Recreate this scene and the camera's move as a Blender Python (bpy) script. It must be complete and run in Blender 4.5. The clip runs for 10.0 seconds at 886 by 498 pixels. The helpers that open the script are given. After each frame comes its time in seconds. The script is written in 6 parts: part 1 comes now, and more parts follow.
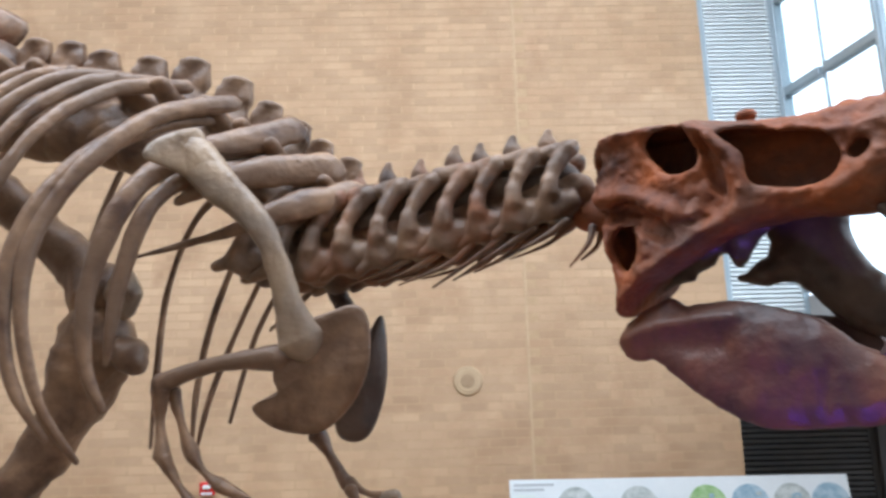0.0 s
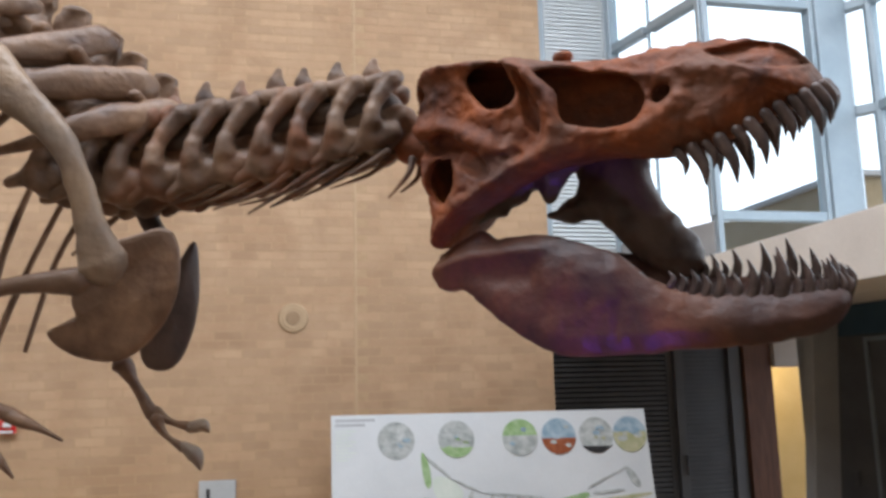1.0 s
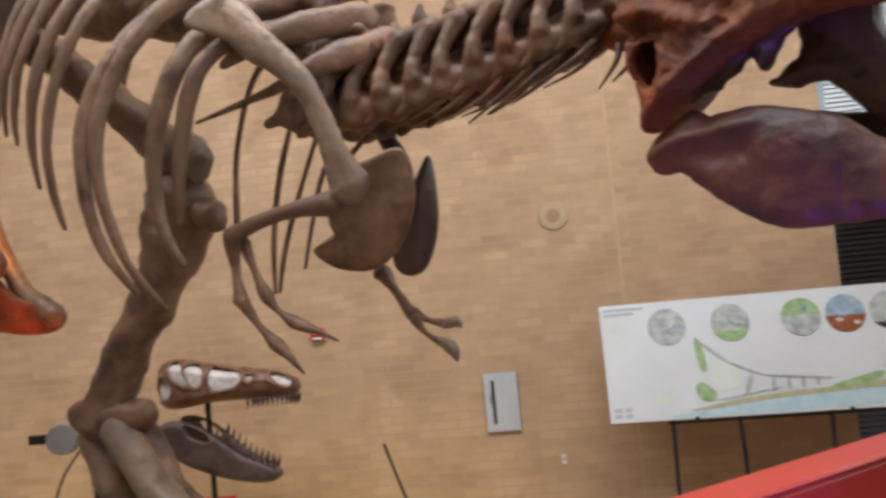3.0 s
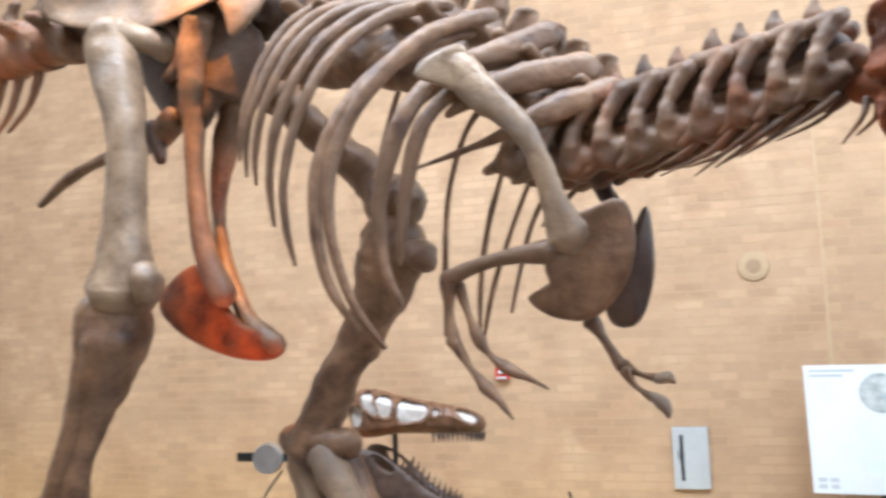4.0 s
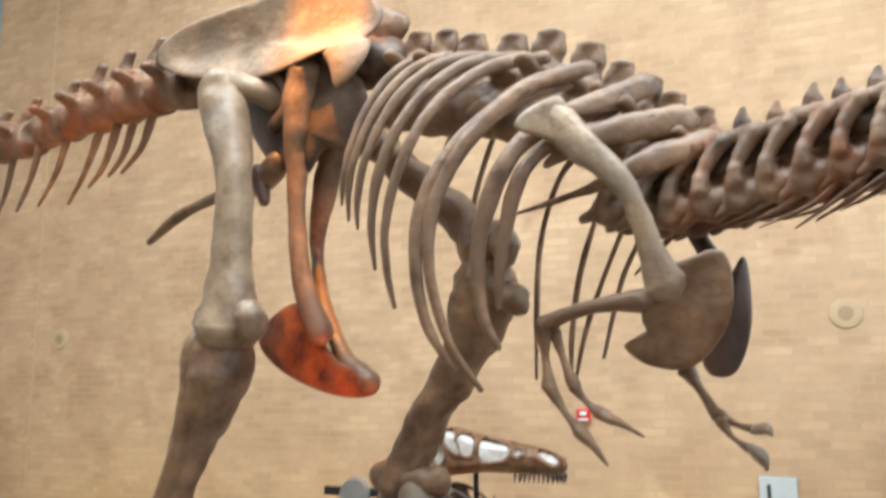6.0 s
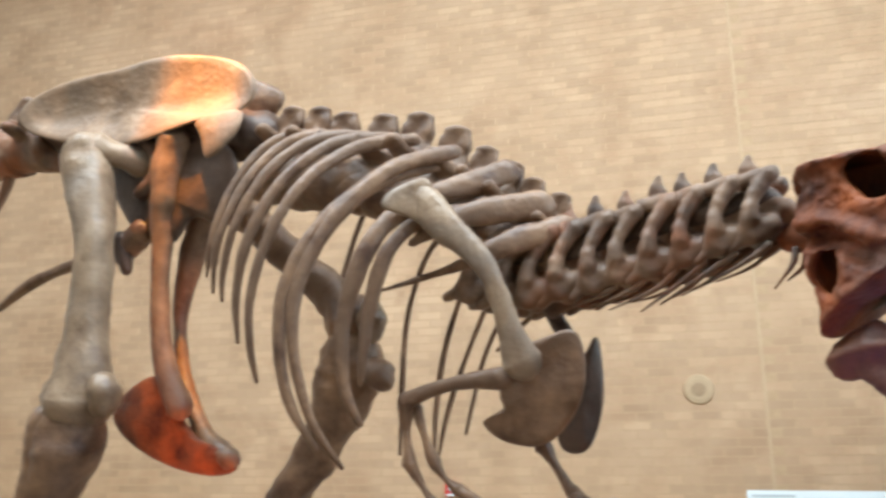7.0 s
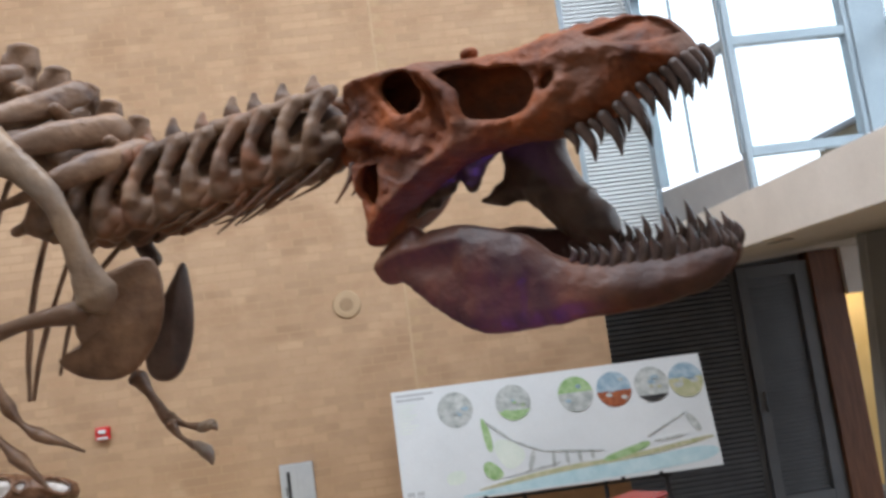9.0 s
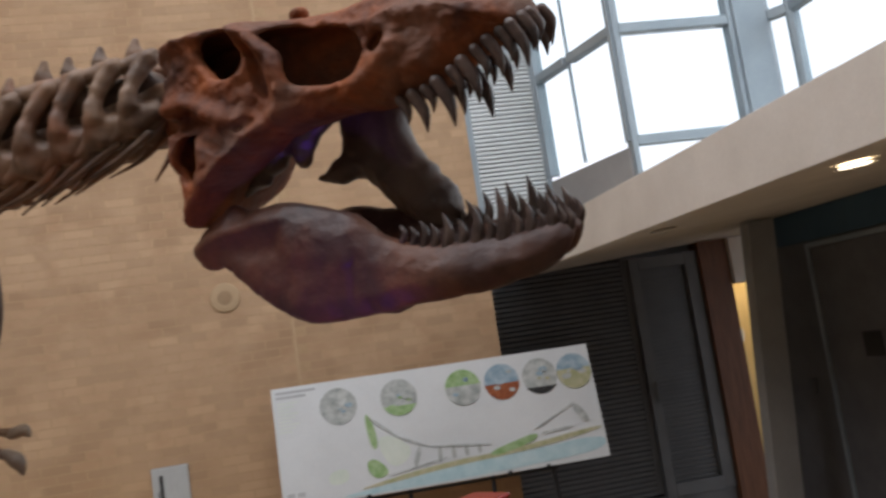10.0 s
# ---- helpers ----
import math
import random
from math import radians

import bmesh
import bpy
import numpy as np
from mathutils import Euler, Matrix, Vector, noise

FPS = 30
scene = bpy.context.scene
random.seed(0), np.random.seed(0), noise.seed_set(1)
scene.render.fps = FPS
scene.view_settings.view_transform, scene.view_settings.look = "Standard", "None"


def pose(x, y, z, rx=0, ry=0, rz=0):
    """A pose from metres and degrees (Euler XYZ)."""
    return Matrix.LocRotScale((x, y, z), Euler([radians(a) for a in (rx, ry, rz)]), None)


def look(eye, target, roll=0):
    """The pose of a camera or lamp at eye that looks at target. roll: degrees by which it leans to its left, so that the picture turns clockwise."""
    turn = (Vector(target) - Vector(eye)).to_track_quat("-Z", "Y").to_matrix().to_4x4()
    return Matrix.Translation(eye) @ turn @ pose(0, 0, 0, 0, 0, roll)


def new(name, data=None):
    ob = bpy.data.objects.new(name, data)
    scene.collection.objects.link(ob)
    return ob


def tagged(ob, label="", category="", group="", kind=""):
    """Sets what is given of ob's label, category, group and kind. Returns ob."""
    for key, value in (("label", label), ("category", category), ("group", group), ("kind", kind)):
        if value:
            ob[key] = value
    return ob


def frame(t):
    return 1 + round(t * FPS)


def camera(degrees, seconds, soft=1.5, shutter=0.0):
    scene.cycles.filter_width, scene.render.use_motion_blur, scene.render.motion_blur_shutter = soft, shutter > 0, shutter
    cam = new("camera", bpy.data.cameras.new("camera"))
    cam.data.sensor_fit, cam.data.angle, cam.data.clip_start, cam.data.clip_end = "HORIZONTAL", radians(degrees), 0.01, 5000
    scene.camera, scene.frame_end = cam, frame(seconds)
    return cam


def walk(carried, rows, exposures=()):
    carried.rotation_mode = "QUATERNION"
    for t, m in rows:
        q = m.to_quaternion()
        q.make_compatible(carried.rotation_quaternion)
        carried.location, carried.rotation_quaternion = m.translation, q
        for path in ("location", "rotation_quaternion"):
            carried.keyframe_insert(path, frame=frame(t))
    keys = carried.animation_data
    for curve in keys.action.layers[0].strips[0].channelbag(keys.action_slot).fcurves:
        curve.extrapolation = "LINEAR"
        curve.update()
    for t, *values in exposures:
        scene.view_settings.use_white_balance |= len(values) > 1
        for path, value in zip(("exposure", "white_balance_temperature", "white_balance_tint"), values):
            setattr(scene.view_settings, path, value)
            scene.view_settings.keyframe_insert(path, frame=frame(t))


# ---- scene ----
cam = camera(55.6, 10.0, soft=2.9, shutter=0.4)
PATH = [
    (0, (-0.005, -0.009, 2.138), (0.028, 1.937, 2.597), -1.5),
    (0.5, (0.016, -0.01, 2.118), (0.216, 1.931, 2.554), -4.8),
    (1, (0.051, 0.006, 2.097), (0.466, 1.936, 2.417), -1.4),
    (1.5, (0.098, -0.011, 2.083), (0.566, 1.918, 2.327), -1.7),
    (2, (0.222, -0.037, 2.08), (0.592, 1.913, 2.327), -1.7),
    (2.5, (0.289, -0.035, 2.055), (0.378, 1.957, 2.21), -4.5),
    (2.7, (0.251, -0.096, 2.059), (0.182, 1.9, 2.164), -5.3),
    (3.8, (0.133, -0.085, 2.125), (-0.413, 1.83, 2.309), -2.9),
    (4, (0.074, -0.142, 2.123), (-0.56, 1.741, 2.351), -2.0),
    (4.5, (0.037, -0.248, 2.131), (-0.801, 1.564, 2.247), -0.6),
    (5, (0.038, -0.262, 2.121), (-0.831, 1.537, 2.188), -0.3),
    (5.2, (0.023, -0.239, 2.124), (-0.87, 1.55, 2.19), -0.3),
    (6.5, (0.035, -0.281, 2.163), (-0.627, 1.55, 2.619), -0.7),
    (7, (0.09, -0.289, 2.164), (-0.418, 1.587, 2.639), -0.6),
    (7.5, (0.125, -0.241, 2.147), (-0.08, 1.702, 2.572), -0.7),
    (8, (0.21, -0.242, 2.146), (0.195, 1.73, 2.484), -1.4),
    (8.5, (0.349, -0.252, 2.135), (0.484, 1.714, 2.478), -3.5),
    (9, (0.479, -0.258, 2.119), (0.657, 1.718, 2.37), -7.7),
    (9.5, (0.593, -0.184, 2.113), (0.856, 1.789, 2.302), -9.8),
    (10, (0.714, -0.067, 2.081), (1.091, 1.886, 2.291), -8.5),
]
walk(cam, [(t, look(eye, target, roll)) for t, eye, target, roll in PATH],
     [(0, 0.38, 5660, 9), (0.5, 0.35, 5660, 9), (1, 0.0, 6100, 14), (1.5, -0.3, 6450, 18), (2, -0.5, 6750, 20), (2.5, -0.45, 7150, 20), (2.7, -0.3, 6950, 19), (3.8, 0.8, 5660, 9), (4, 0.9, 5660, 9), (4.5, 0.92, 5920, 2.5), (5, 0.95, 5970, 2.5), (6.5, 0.72, 5870, 2.5), (7, 0.62, 5770, 2.5), (7.5, 0.55, 5760, 9), (8, 0.45, 5730, 9), (8.5, 0.32, 5660, 9), (9, 0.06, 6050, 13), (9.5, -0.23, 6300, 16), (10, -0.55, 6450, 16)])

# ---- world, sun and large lights ----
world = bpy.data.worlds.new("world")
scene.world = world
world.use_nodes = True
wn = world.node_tree
sky = wn.nodes.new("ShaderNodeTexSky")
sky.sky_type, sky.sun_disc = "NISHITA", False
sky.sun_elevation, sky.sun_rotation = radians(42), radians(120)
sky.air_density, sky.dust_density, sky.ozone_density = 1.0, 4.0, 1.0
wn.links.new(sky.outputs[0], wn.nodes["Background"].inputs[0])
wn.nodes["Background"].inputs[1].default_value = 0.15


def lamp(name, kind, energy, colour, m, **settings):
    data = bpy.data.lights.new(name, kind)
    data.energy, data.color = energy, colour
    ob = new(name, data)
    ob.matrix_world = m
    return ob, data


sun, sun_data = lamp("sun", "SUN", 1.0, (1.0, 0.95, 0.88), look((20, -12, 22), (0, 3, 0)))
sun_data.angle = radians(12)


def area(name, energy, colour, eye, target, width, height):
    ob, data = lamp(name, "AREA", energy, colour, look(eye, target))
    data.shape, data.size, data.size_y = "RECTANGLE", width, height
    return ob


# area lamps stand in for daylight: an assumed, unbuilt skylight, and the glazed bay
area("assumed_skylight", 770, (0.95, 0.98, 1.0), (-1.5, 1.6, 7.85), (-1.5, 2.6, 0), 9.0, 3.2)
area("bay_daylight", 90, (0.93, 0.97, 1.0), (4.45, 1.6, 5.0), (0, 2.6, 2.6), 6.0, 3.4)


def spot(name, energy, colour, eye, target, degrees, size=0.05):
    ob, data = lamp(name, "SPOT", energy, colour, look(eye, target))
    data.spot_size, data.spot_blend, data.shadow_soft_size = radians(degrees), 1.0, size
    return ob


# coloured exhibit spotlights on the mount
spot("orange_spotlight", 2900, (1.0, 0.37, 0.0), (-1.75, 1.4, 6.9), (-1.95, 2.86, 3.76), 11.5)
spot("red_spotlight", 150, (1.0, 0.2, 0.05), (-1.1, 2.0, 0.76), (-1.95, 2.98, 2.25), 19)
spot("violet_spotlight", 50, (0.2, 0.07, 1.0), (0.55, 0.95, 1.35), (0.8, 2.05, 2.28), 30)
spot("tail_spotlight", 150, (1.0, 0.3, 0.06), (-4.3, 2.0, 0.75), (-4.1, 3.5, 3.75), 34)
# unseen warm floor lamps, assumed from the lower wall's golden glow
for wx in (-6.4, -3.9, -1.4):
    area("unseen_wall_washer", 5.5, (1.0, 0.88, 0.36), (wx, 5.6, 0.06), (wx, 6.4, 1.2), 2.2, 0.12)


# ---- materials ----
def material(name, low, high, rough=0.6, scale=8.0, bump=0.15, metal=0.0, fine=90.0, vary=0.0, island=False, stretch=(1, 1, 1), spec=0.4, detail=6.0, speckle=0.16, patch=None, patch_scale=2.2):
    m = bpy.data.materials.new(name)
    m.use_nodes = True
    nt = m.node_tree
    n, k = nt.nodes, nt.links
    b = n["Principled BSDF"]
    geo = n.new("ShaderNodeNewGeometry")
    mp = n.new("ShaderNodeMapping")
    mp.inputs["Scale"].default_value = stretch
    k.new(geo.outputs["Position"], mp.inputs["Vector"])
    big = n.new("ShaderNodeTexNoise")
    big.inputs["Scale"].default_value, big.inputs["Detail"].default_value = scale, detail
    big.inputs["Roughness"].default_value = 0.6
    k.new(mp.outputs[0], big.inputs["Vector"])
    small = n.new("ShaderNodeTexNoise")
    small.inputs["Scale"].default_value, small.inputs["Detail"].default_value = fine, 4.0
    k.new(mp.outputs[0], small.inputs["Vector"])
    ramp = n.new("ShaderNodeValToRGB")
    ramp.color_ramp.elements[0].position, ramp.color_ramp.elements[1].position = 0.32, 0.7
    ramp.color_ramp.elements[0].color, ramp.color_ramp.elements[1].color = (*low, 1), (*high, 1)
    k.new(big.outputs["Fac"], ramp.inputs["Fac"])
    colour = ramp.outputs["Color"]
    if patch:
        blot = n.new("ShaderNodeTexNoise")
        blot.inputs["Scale"].default_value, blot.inputs["Detail"].default_value = patch_scale, 5.0
        blot.inputs["Distortion"].default_value = 0.6
        k.new(geo.outputs["Position"], blot.inputs["Vector"])
        edge = n.new("ShaderNodeValToRGB")
        edge.color_ramp.elements[0].position, edge.color_ramp.elements[1].position = 0.47, 0.66
        k.new(blot.outputs["Fac"], edge.inputs["Fac"])
        mix = n.new("ShaderNodeMix")
        mix.data_type = "RGBA"
        k.new(edge.outputs["Color"], mix.inputs["Factor"])
        k.new(colour, mix.inputs["A"])
        mix.inputs["B"].default_value = (*patch, 1)
        colour = mix.outputs["Result"]
    hsv = n.new("ShaderNodeHueSaturation")
    k.new(colour, hsv.inputs["Color"])
    mul = n.new("ShaderNodeMath")
    mul.operation = "MULTIPLY_ADD"
    mul.inputs[1].default_value, mul.inputs[2].default_value = speckle, 1.0 - speckle / 2
    k.new(small.outputs["Fac"], mul.inputs[0])
    value = mul.outputs[0]
    if vary:
        info = n.new("ShaderNodeObjectInfo")
        source = geo.outputs["Random Per Island"] if island else info.outputs["Random"]
        v = n.new("ShaderNodeMath")
        v.operation = "MULTIPLY_ADD"
        v.inputs[1].default_value, v.inputs[2].default_value = vary, 1.0 - vary / 2
        k.new(source, v.inputs[0])
        w = n.new("ShaderNodeMath")
        w.operation = "MULTIPLY"
        k.new(v.outputs[0], w.inputs[0])
        k.new(value, w.inputs[1])
        value = w.outputs[0]
    k.new(value, hsv.inputs["Value"])
    k.new(hsv.outputs["Color"], b.inputs["Base Color"])
    b.inputs["Roughness"].default_value, b.inputs["Metallic"].default_value = rough, metal
    b.inputs["Specular IOR Level"].default_value = spec
    if bump:
        add = n.new("ShaderNodeMath")
        add.operation = "ADD"
        k.new(big.outputs["Fac"], add.inputs[0])
        k.new(small.outputs["Fac"], add.inputs[1])
        bp = n.new("ShaderNodeBump")
        bp.inputs["Strength"].default_value, bp.inputs["Distance"].default_value = bump, 0.02
        k.new(add.outputs[0], bp.inputs["Height"])
        k.new(bp.outputs["Normal"], b.inputs["Normal"])
    return m


def glow(name, colour, strength):
    m = bpy.data.materials.new(name)
    m.use_nodes = True
    b = m.node_tree.nodes["Principled BSDF"]
    b.inputs["Base Color"].default_value = (*colour, 1)
    b.inputs["Emission Color"].default_value, b.inputs["Emission Strength"].default_value = (*colour, 1), strength
    return m


def glass(name, tint=(0.9, 0.96, 0.96)):
    m = bpy.data.materials.new(name)
    m.use_nodes = True
    b = m.node_tree.nodes["Principled BSDF"]
    b.inputs["Base Color"].default_value = (*tint, 1)
    b.inputs["Transmission Weight"].default_value, b.inputs["Roughness"].default_value, b.inputs["IOR"].default_value = 1.0, 0.02, 1.1
    return m


BONE = material("bone_brown", (0.07, 0.034, 0.02), (0.29, 0.172, 0.098), 0.43, 7, 0.32, fine=30, speckle=0.22, patch=(0.15, 0.09, 0.056), patch_scale=3.0)
BONE_PALE = material("bone_pale", (0.12, 0.073, 0.044), (0.36, 0.255, 0.165), 0.38, 6, 0.32, fine=30, speckle=0.2, patch=(0.22, 0.17, 0.13), patch_scale=2.4)
BONE_HIP = material("bone_hip", (0.16, 0.1, 0.06), (0.37, 0.235, 0.14), 0.5, 6, 0.3, fine=30, speckle=0.25, patch=(0.17, 0.115, 0.075), patch_scale=3.0)
# orange patches put the orange light on neck and tail into the colour
BONE_ORANGE_LIT = material("bone_orange_lit", (0.06, 0.034, 0.023), (0.27, 0.165, 0.1), 0.5, 6, 0.3, fine=30, speckle=0.22, patch=(0.2, 0.078, 0.034), patch_scale=5.0)
# dark cast bone, and far and inner bones with shade in the colour
BONE_DARK_SHADED = material("bone_dark_shaded", (0.035, 0.02, 0.015), (0.13, 0.082, 0.058), 0.42, 5, 0.2, fine=30, speckle=0.2)
BONE_RED = material("bone_red", (0.052, 0.018, 0.012), (0.34, 0.098, 0.03), 0.6, 7, 0.3, fine=42, speckle=0.35, patch=(0.14, 0.07, 0.046), patch_scale=4.5, spec=0.25)
BONE_JAW = material("bone_jaw", (0.03, 0.014, 0.012), (0.155, 0.058, 0.028), 0.48, 4.5, 0.22, fine=36, speckle=0.3, patch=(0.05, 0.023, 0.019), patch_scale=3.6)
TOOTH = material("tooth_enamel", (0.03, 0.02, 0.018), (0.12, 0.08, 0.066), 0.22, 12, 0.08, fine=60)
CAST = material("cast_brown", (0.07, 0.032, 0.016), (0.27, 0.14, 0.075), 0.3, 10, 0.3, fine=50)
PLASTER = material("cast_plaster", (0.4, 0.35, 0.3), (0.7, 0.66, 0.62), 0.3, 12, 0.1)
BRICK = material("sand_brick", (0.44, 0.288, 0.172), (0.53, 0.362, 0.226), 0.85, 1.6, 0.12, fine=120, vary=0.17, patch=(0.42, 0.268, 0.158), patch_scale=2.6)
BRICKS = material("sand_brick_joined", (0.44, 0.288, 0.172), (0.53, 0.362, 0.226), 0.85, 1.6, 0.12, fine=120, vary=0.17, island=True, patch=(0.42, 0.268, 0.158), patch_scale=2.6)
MORTAR = material("mortar", (0.43, 0.29, 0.165), (0.5, 0.345, 0.205), 0.9, 20, 0.1)
SPEAKER = material("speaker_paint", (0.42, 0.3, 0.18), (0.48, 0.345, 0.21), 0.6, 6, 0.05)
SPEAKER_CONE = material("speaker_cone", (0.3, 0.2, 0.115), (0.35, 0.24, 0.14), 0.7, 30, 0.1)
SEALANT = material("joint_sealant", (0.47, 0.33, 0.2), (0.53, 0.38, 0.235), 0.7, 6, 0.05)
LOUVRE = material("louvre_grey", (0.66, 0.7, 0.71), (0.76, 0.8, 0.81), 0.4, 3, 0.03, metal=0.3)
LOUVRE_MID = material("louvre_mid_grey", (0.26, 0.29, 0.31), (0.33, 0.36, 0.38), 0.45, 3, 0.03, metal=0.2)
DOORFRAME = material("door_frame_grey", (0.13, 0.135, 0.14), (0.17, 0.175, 0.18), 0.5, 3, 0.03)
# darker copy of the louvre grey: the soffit's shade is in the colour
LOUVRE_SHADED = material("louvre_shadow_grey", (0.125, 0.128, 0.132), (0.17, 0.174, 0.178), 0.5, 3, 0.03, metal=0.2)
ALU = material("window_aluminium", (0.27, 0.33, 0.37), (0.36, 0.42, 0.46), 0.4, 2, 0.02, metal=0.3)
WHITE = material("white_plaster", (0.66, 0.62, 0.56), (0.76, 0.72, 0.66), 0.8, 2.5, 0.06)
GREYWALL = material("grey_plaster", (0.26, 0.26, 0.26), (0.33, 0.33, 0.325), 0.8, 2.5, 0.06)
BLUE = material("blue_paint", (0.045, 0.09, 0.14), (0.06, 0.115, 0.17), 0.6, 3, 0.04)
DARKDOOR = material("charcoal_door", (0.1, 0.102, 0.112), (0.14, 0.142, 0.152), 0.5, 4, 0.04)
WOOD = material("red_brown_wood", (0.10, 0.04, 0.018), (0.2, 0.085, 0.04), 0.5, 5, 0.1, stretch=(6, 6, 0.6))
OAK = material("pale_oak", (0.45, 0.29, 0.13), (0.58, 0.39, 0.2), 0.5, 5, 0.1, stretch=(6, 6, 0.6))
FLOOR = material("floor_wood", (0.28, 0.2, 0.12), (0.38, 0.28, 0.17), 0.4, 4, 0.05, stretch=(0.6, 6, 6))
PLINTH = material("plinth_grey", (0.25, 0.24, 0.235), (0.34, 0.33, 0.32), 0.7, 5, 0.12)
RED = material("red_lacquer", (0.4, 0.032, 0.026), (0.47, 0.042, 0.033), 0.35, 2, 0.02)
REDPL = material("red_plastic", (0.55, 0.02, 0.02), (0.65, 0.035, 0.03), 0.35, 3, 0.02)
YELLOW = material("yellow_laminate", (0.8, 0.42, 0.03), (0.88, 0.5, 0.05), 0.4, 3, 0.02)
PAPER = material("poster_paper", (0.62, 0.65, 0.66), (0.7, 0.73, 0.74), 0.6, 2, 0.01)
STEEL = material("grey_steel", (0.35, 0.35, 0.35), (0.5, 0.5, 0.5), 0.35, 6, 0.05, metal=0.7)
BLACK = material("black_metal", (0.012, 0.012, 0.013), (0.03, 0.03, 0.032), 0.45, 6, 0.05)
LEGWHITE = material("white_leg_metal", (0.6, 0.6, 0.6), (0.72, 0.72, 0.72), 0.4, 4, 0.02)
SIGNGREY = material("sign_grey", (0.42, 0.44, 0.45), (0.5, 0.52, 0.53), 0.5, 3, 0.02)
INK = material("dark_ink", (0.02, 0.02, 0.02), (0.04, 0.04, 0.04), 0.6, 3, 0.0)
PALEINK = material("pale_ink", (0.4, 0.42, 0.43), (0.5, 0.52, 0.53), 0.6, 3, 0.0)
P_GREEN = material("print_green", (0.2, 0.36, 0.12), (0.42, 0.56, 0.32), 0.6, 22, 0.0)
P_GREY = material("print_grey", (0.28, 0.31, 0.3), (0.6, 0.63, 0.61), 0.6, 16, 0.0)
P_BLUE = material("print_blue", (0.38, 0.57, 0.62), (0.56, 0.7, 0.73), 0.6, 10, 0.0)
P_RUST = material("print_rust", (0.22, 0.05, 0.015), (0.4, 0.13, 0.05), 0.6, 30, 0.0)
P_SAND = material("print_sand", (0.36, 0.38, 0.2), (0.55, 0.52, 0.36), 0.6, 20, 0.0)
P_SKY = material("print_sky", (0.2, 0.32, 0.42), (0.45, 0.55, 0.6), 0.6, 18, 0.0)
P_MINT = material("print_mint", (0.6, 0.68, 0.6), (0.72, 0.77, 0.7), 0.6, 6, 0.0)
GLASS = glass("window_glass")
ACRYLIC = glass("clear_acrylic", (0.92, 0.93, 0.92))
OVERCAST = glow("overcast_sky", (0.93, 0.97, 1.0), 1.5)
DOWNLIGHT = glow("downlight_lens", (1.0, 0.85, 0.6), 9.0)
YELLOWWALL = material("yellow_wall", (0.6, 0.42, 0.16), (0.68, 0.5, 0.22), 0.8, 2, 0.03)
TANSTONE = material("tan_facade", (0.5, 0.36, 0.2), (0.6, 0.45, 0.27), 0.9, 1.5, 0.05)


# ---- building helpers ----
def mesh_of(name, verts, faces, mat, smooth=False):
    me = bpy.data.meshes.new(name)
    me.from_pydata([tuple(v) for v in verts], [], [tuple(f) for f in faces])
    me.materials.append(mat)
    if smooth:
        me.shade_smooth()
    me.update()
    return me


def thing(name, label, category, group="", kind="", at=(0, 0, 0)):
    ob = new(name)
    ob.location = at
    ob.empty_display_size = 0.1
    return tagged(ob, label, category, group, kind)


def child(name, me, parent, label="", m=None):
    """Links a mesh, given in the world's metres, under a thing or a part."""
    ob = new(name, me)
    if parent is not None:
        ob.parent = parent
        up, at = parent, Vector((0, 0, 0))
        while up is not None:
            at = at + Vector(up.location)
            up = up.parent
        ob.matrix_parent_inverse = Matrix.Translation(-at) if parent.type == "EMPTY" else Matrix()
    if m is not None:
        ob.matrix_basis = m
    if label:
        tagged(ob, label)
    return ob


def box_bm(lo, hi, bevel=0.0):
    bm = bmesh.new()
    bmesh.ops.create_cube(bm, size=1)
    for v in bm.verts:
        v.co = Vector([lo[i] + (v.co[i] + 0.5) * (hi[i] - lo[i]) for i in range(3)])
    if bevel:
        bmesh.ops.bevel(bm, geom=list(bm.edges), offset=bevel, segments=2, profile=0.5, affect="EDGES")
    return bm


def mesh_from(name, bm, mat, smooth=False):
    me = bpy.data.meshes.new(name)
    bm.to_mesh(me)
    bm.free()
    me.materials.append(mat)
    if smooth:
        me.shade_smooth()
    return me


def block(name, lo, hi, mat, parent=None, bevel=0.004, label="", turn=None):
    """A box between two corners, softly bevelled."""
    me = mesh_from(name, box_bm(lo, hi, bevel), mat)
    if turn is not None:
        me.transform(turn)
    return child(name, me, parent, label)


def disc(name, centre, axis, radius, depth, mat, parent=None, label="", rim=0.0, sides=40, smooth=False):
    bm = bmesh.new()
    bmesh.ops.create_cone(bm, cap_ends=True, segments=sides, radius1=radius, radius2=radius - rim, depth=depth)
    q = Vector(axis).to_track_quat("Z", "Y").to_matrix().to_4x4()
    bm.transform(Matrix.Translation(centre) @ q)
    return child(name, mesh_from(name, bm, mat, smooth), parent, label)


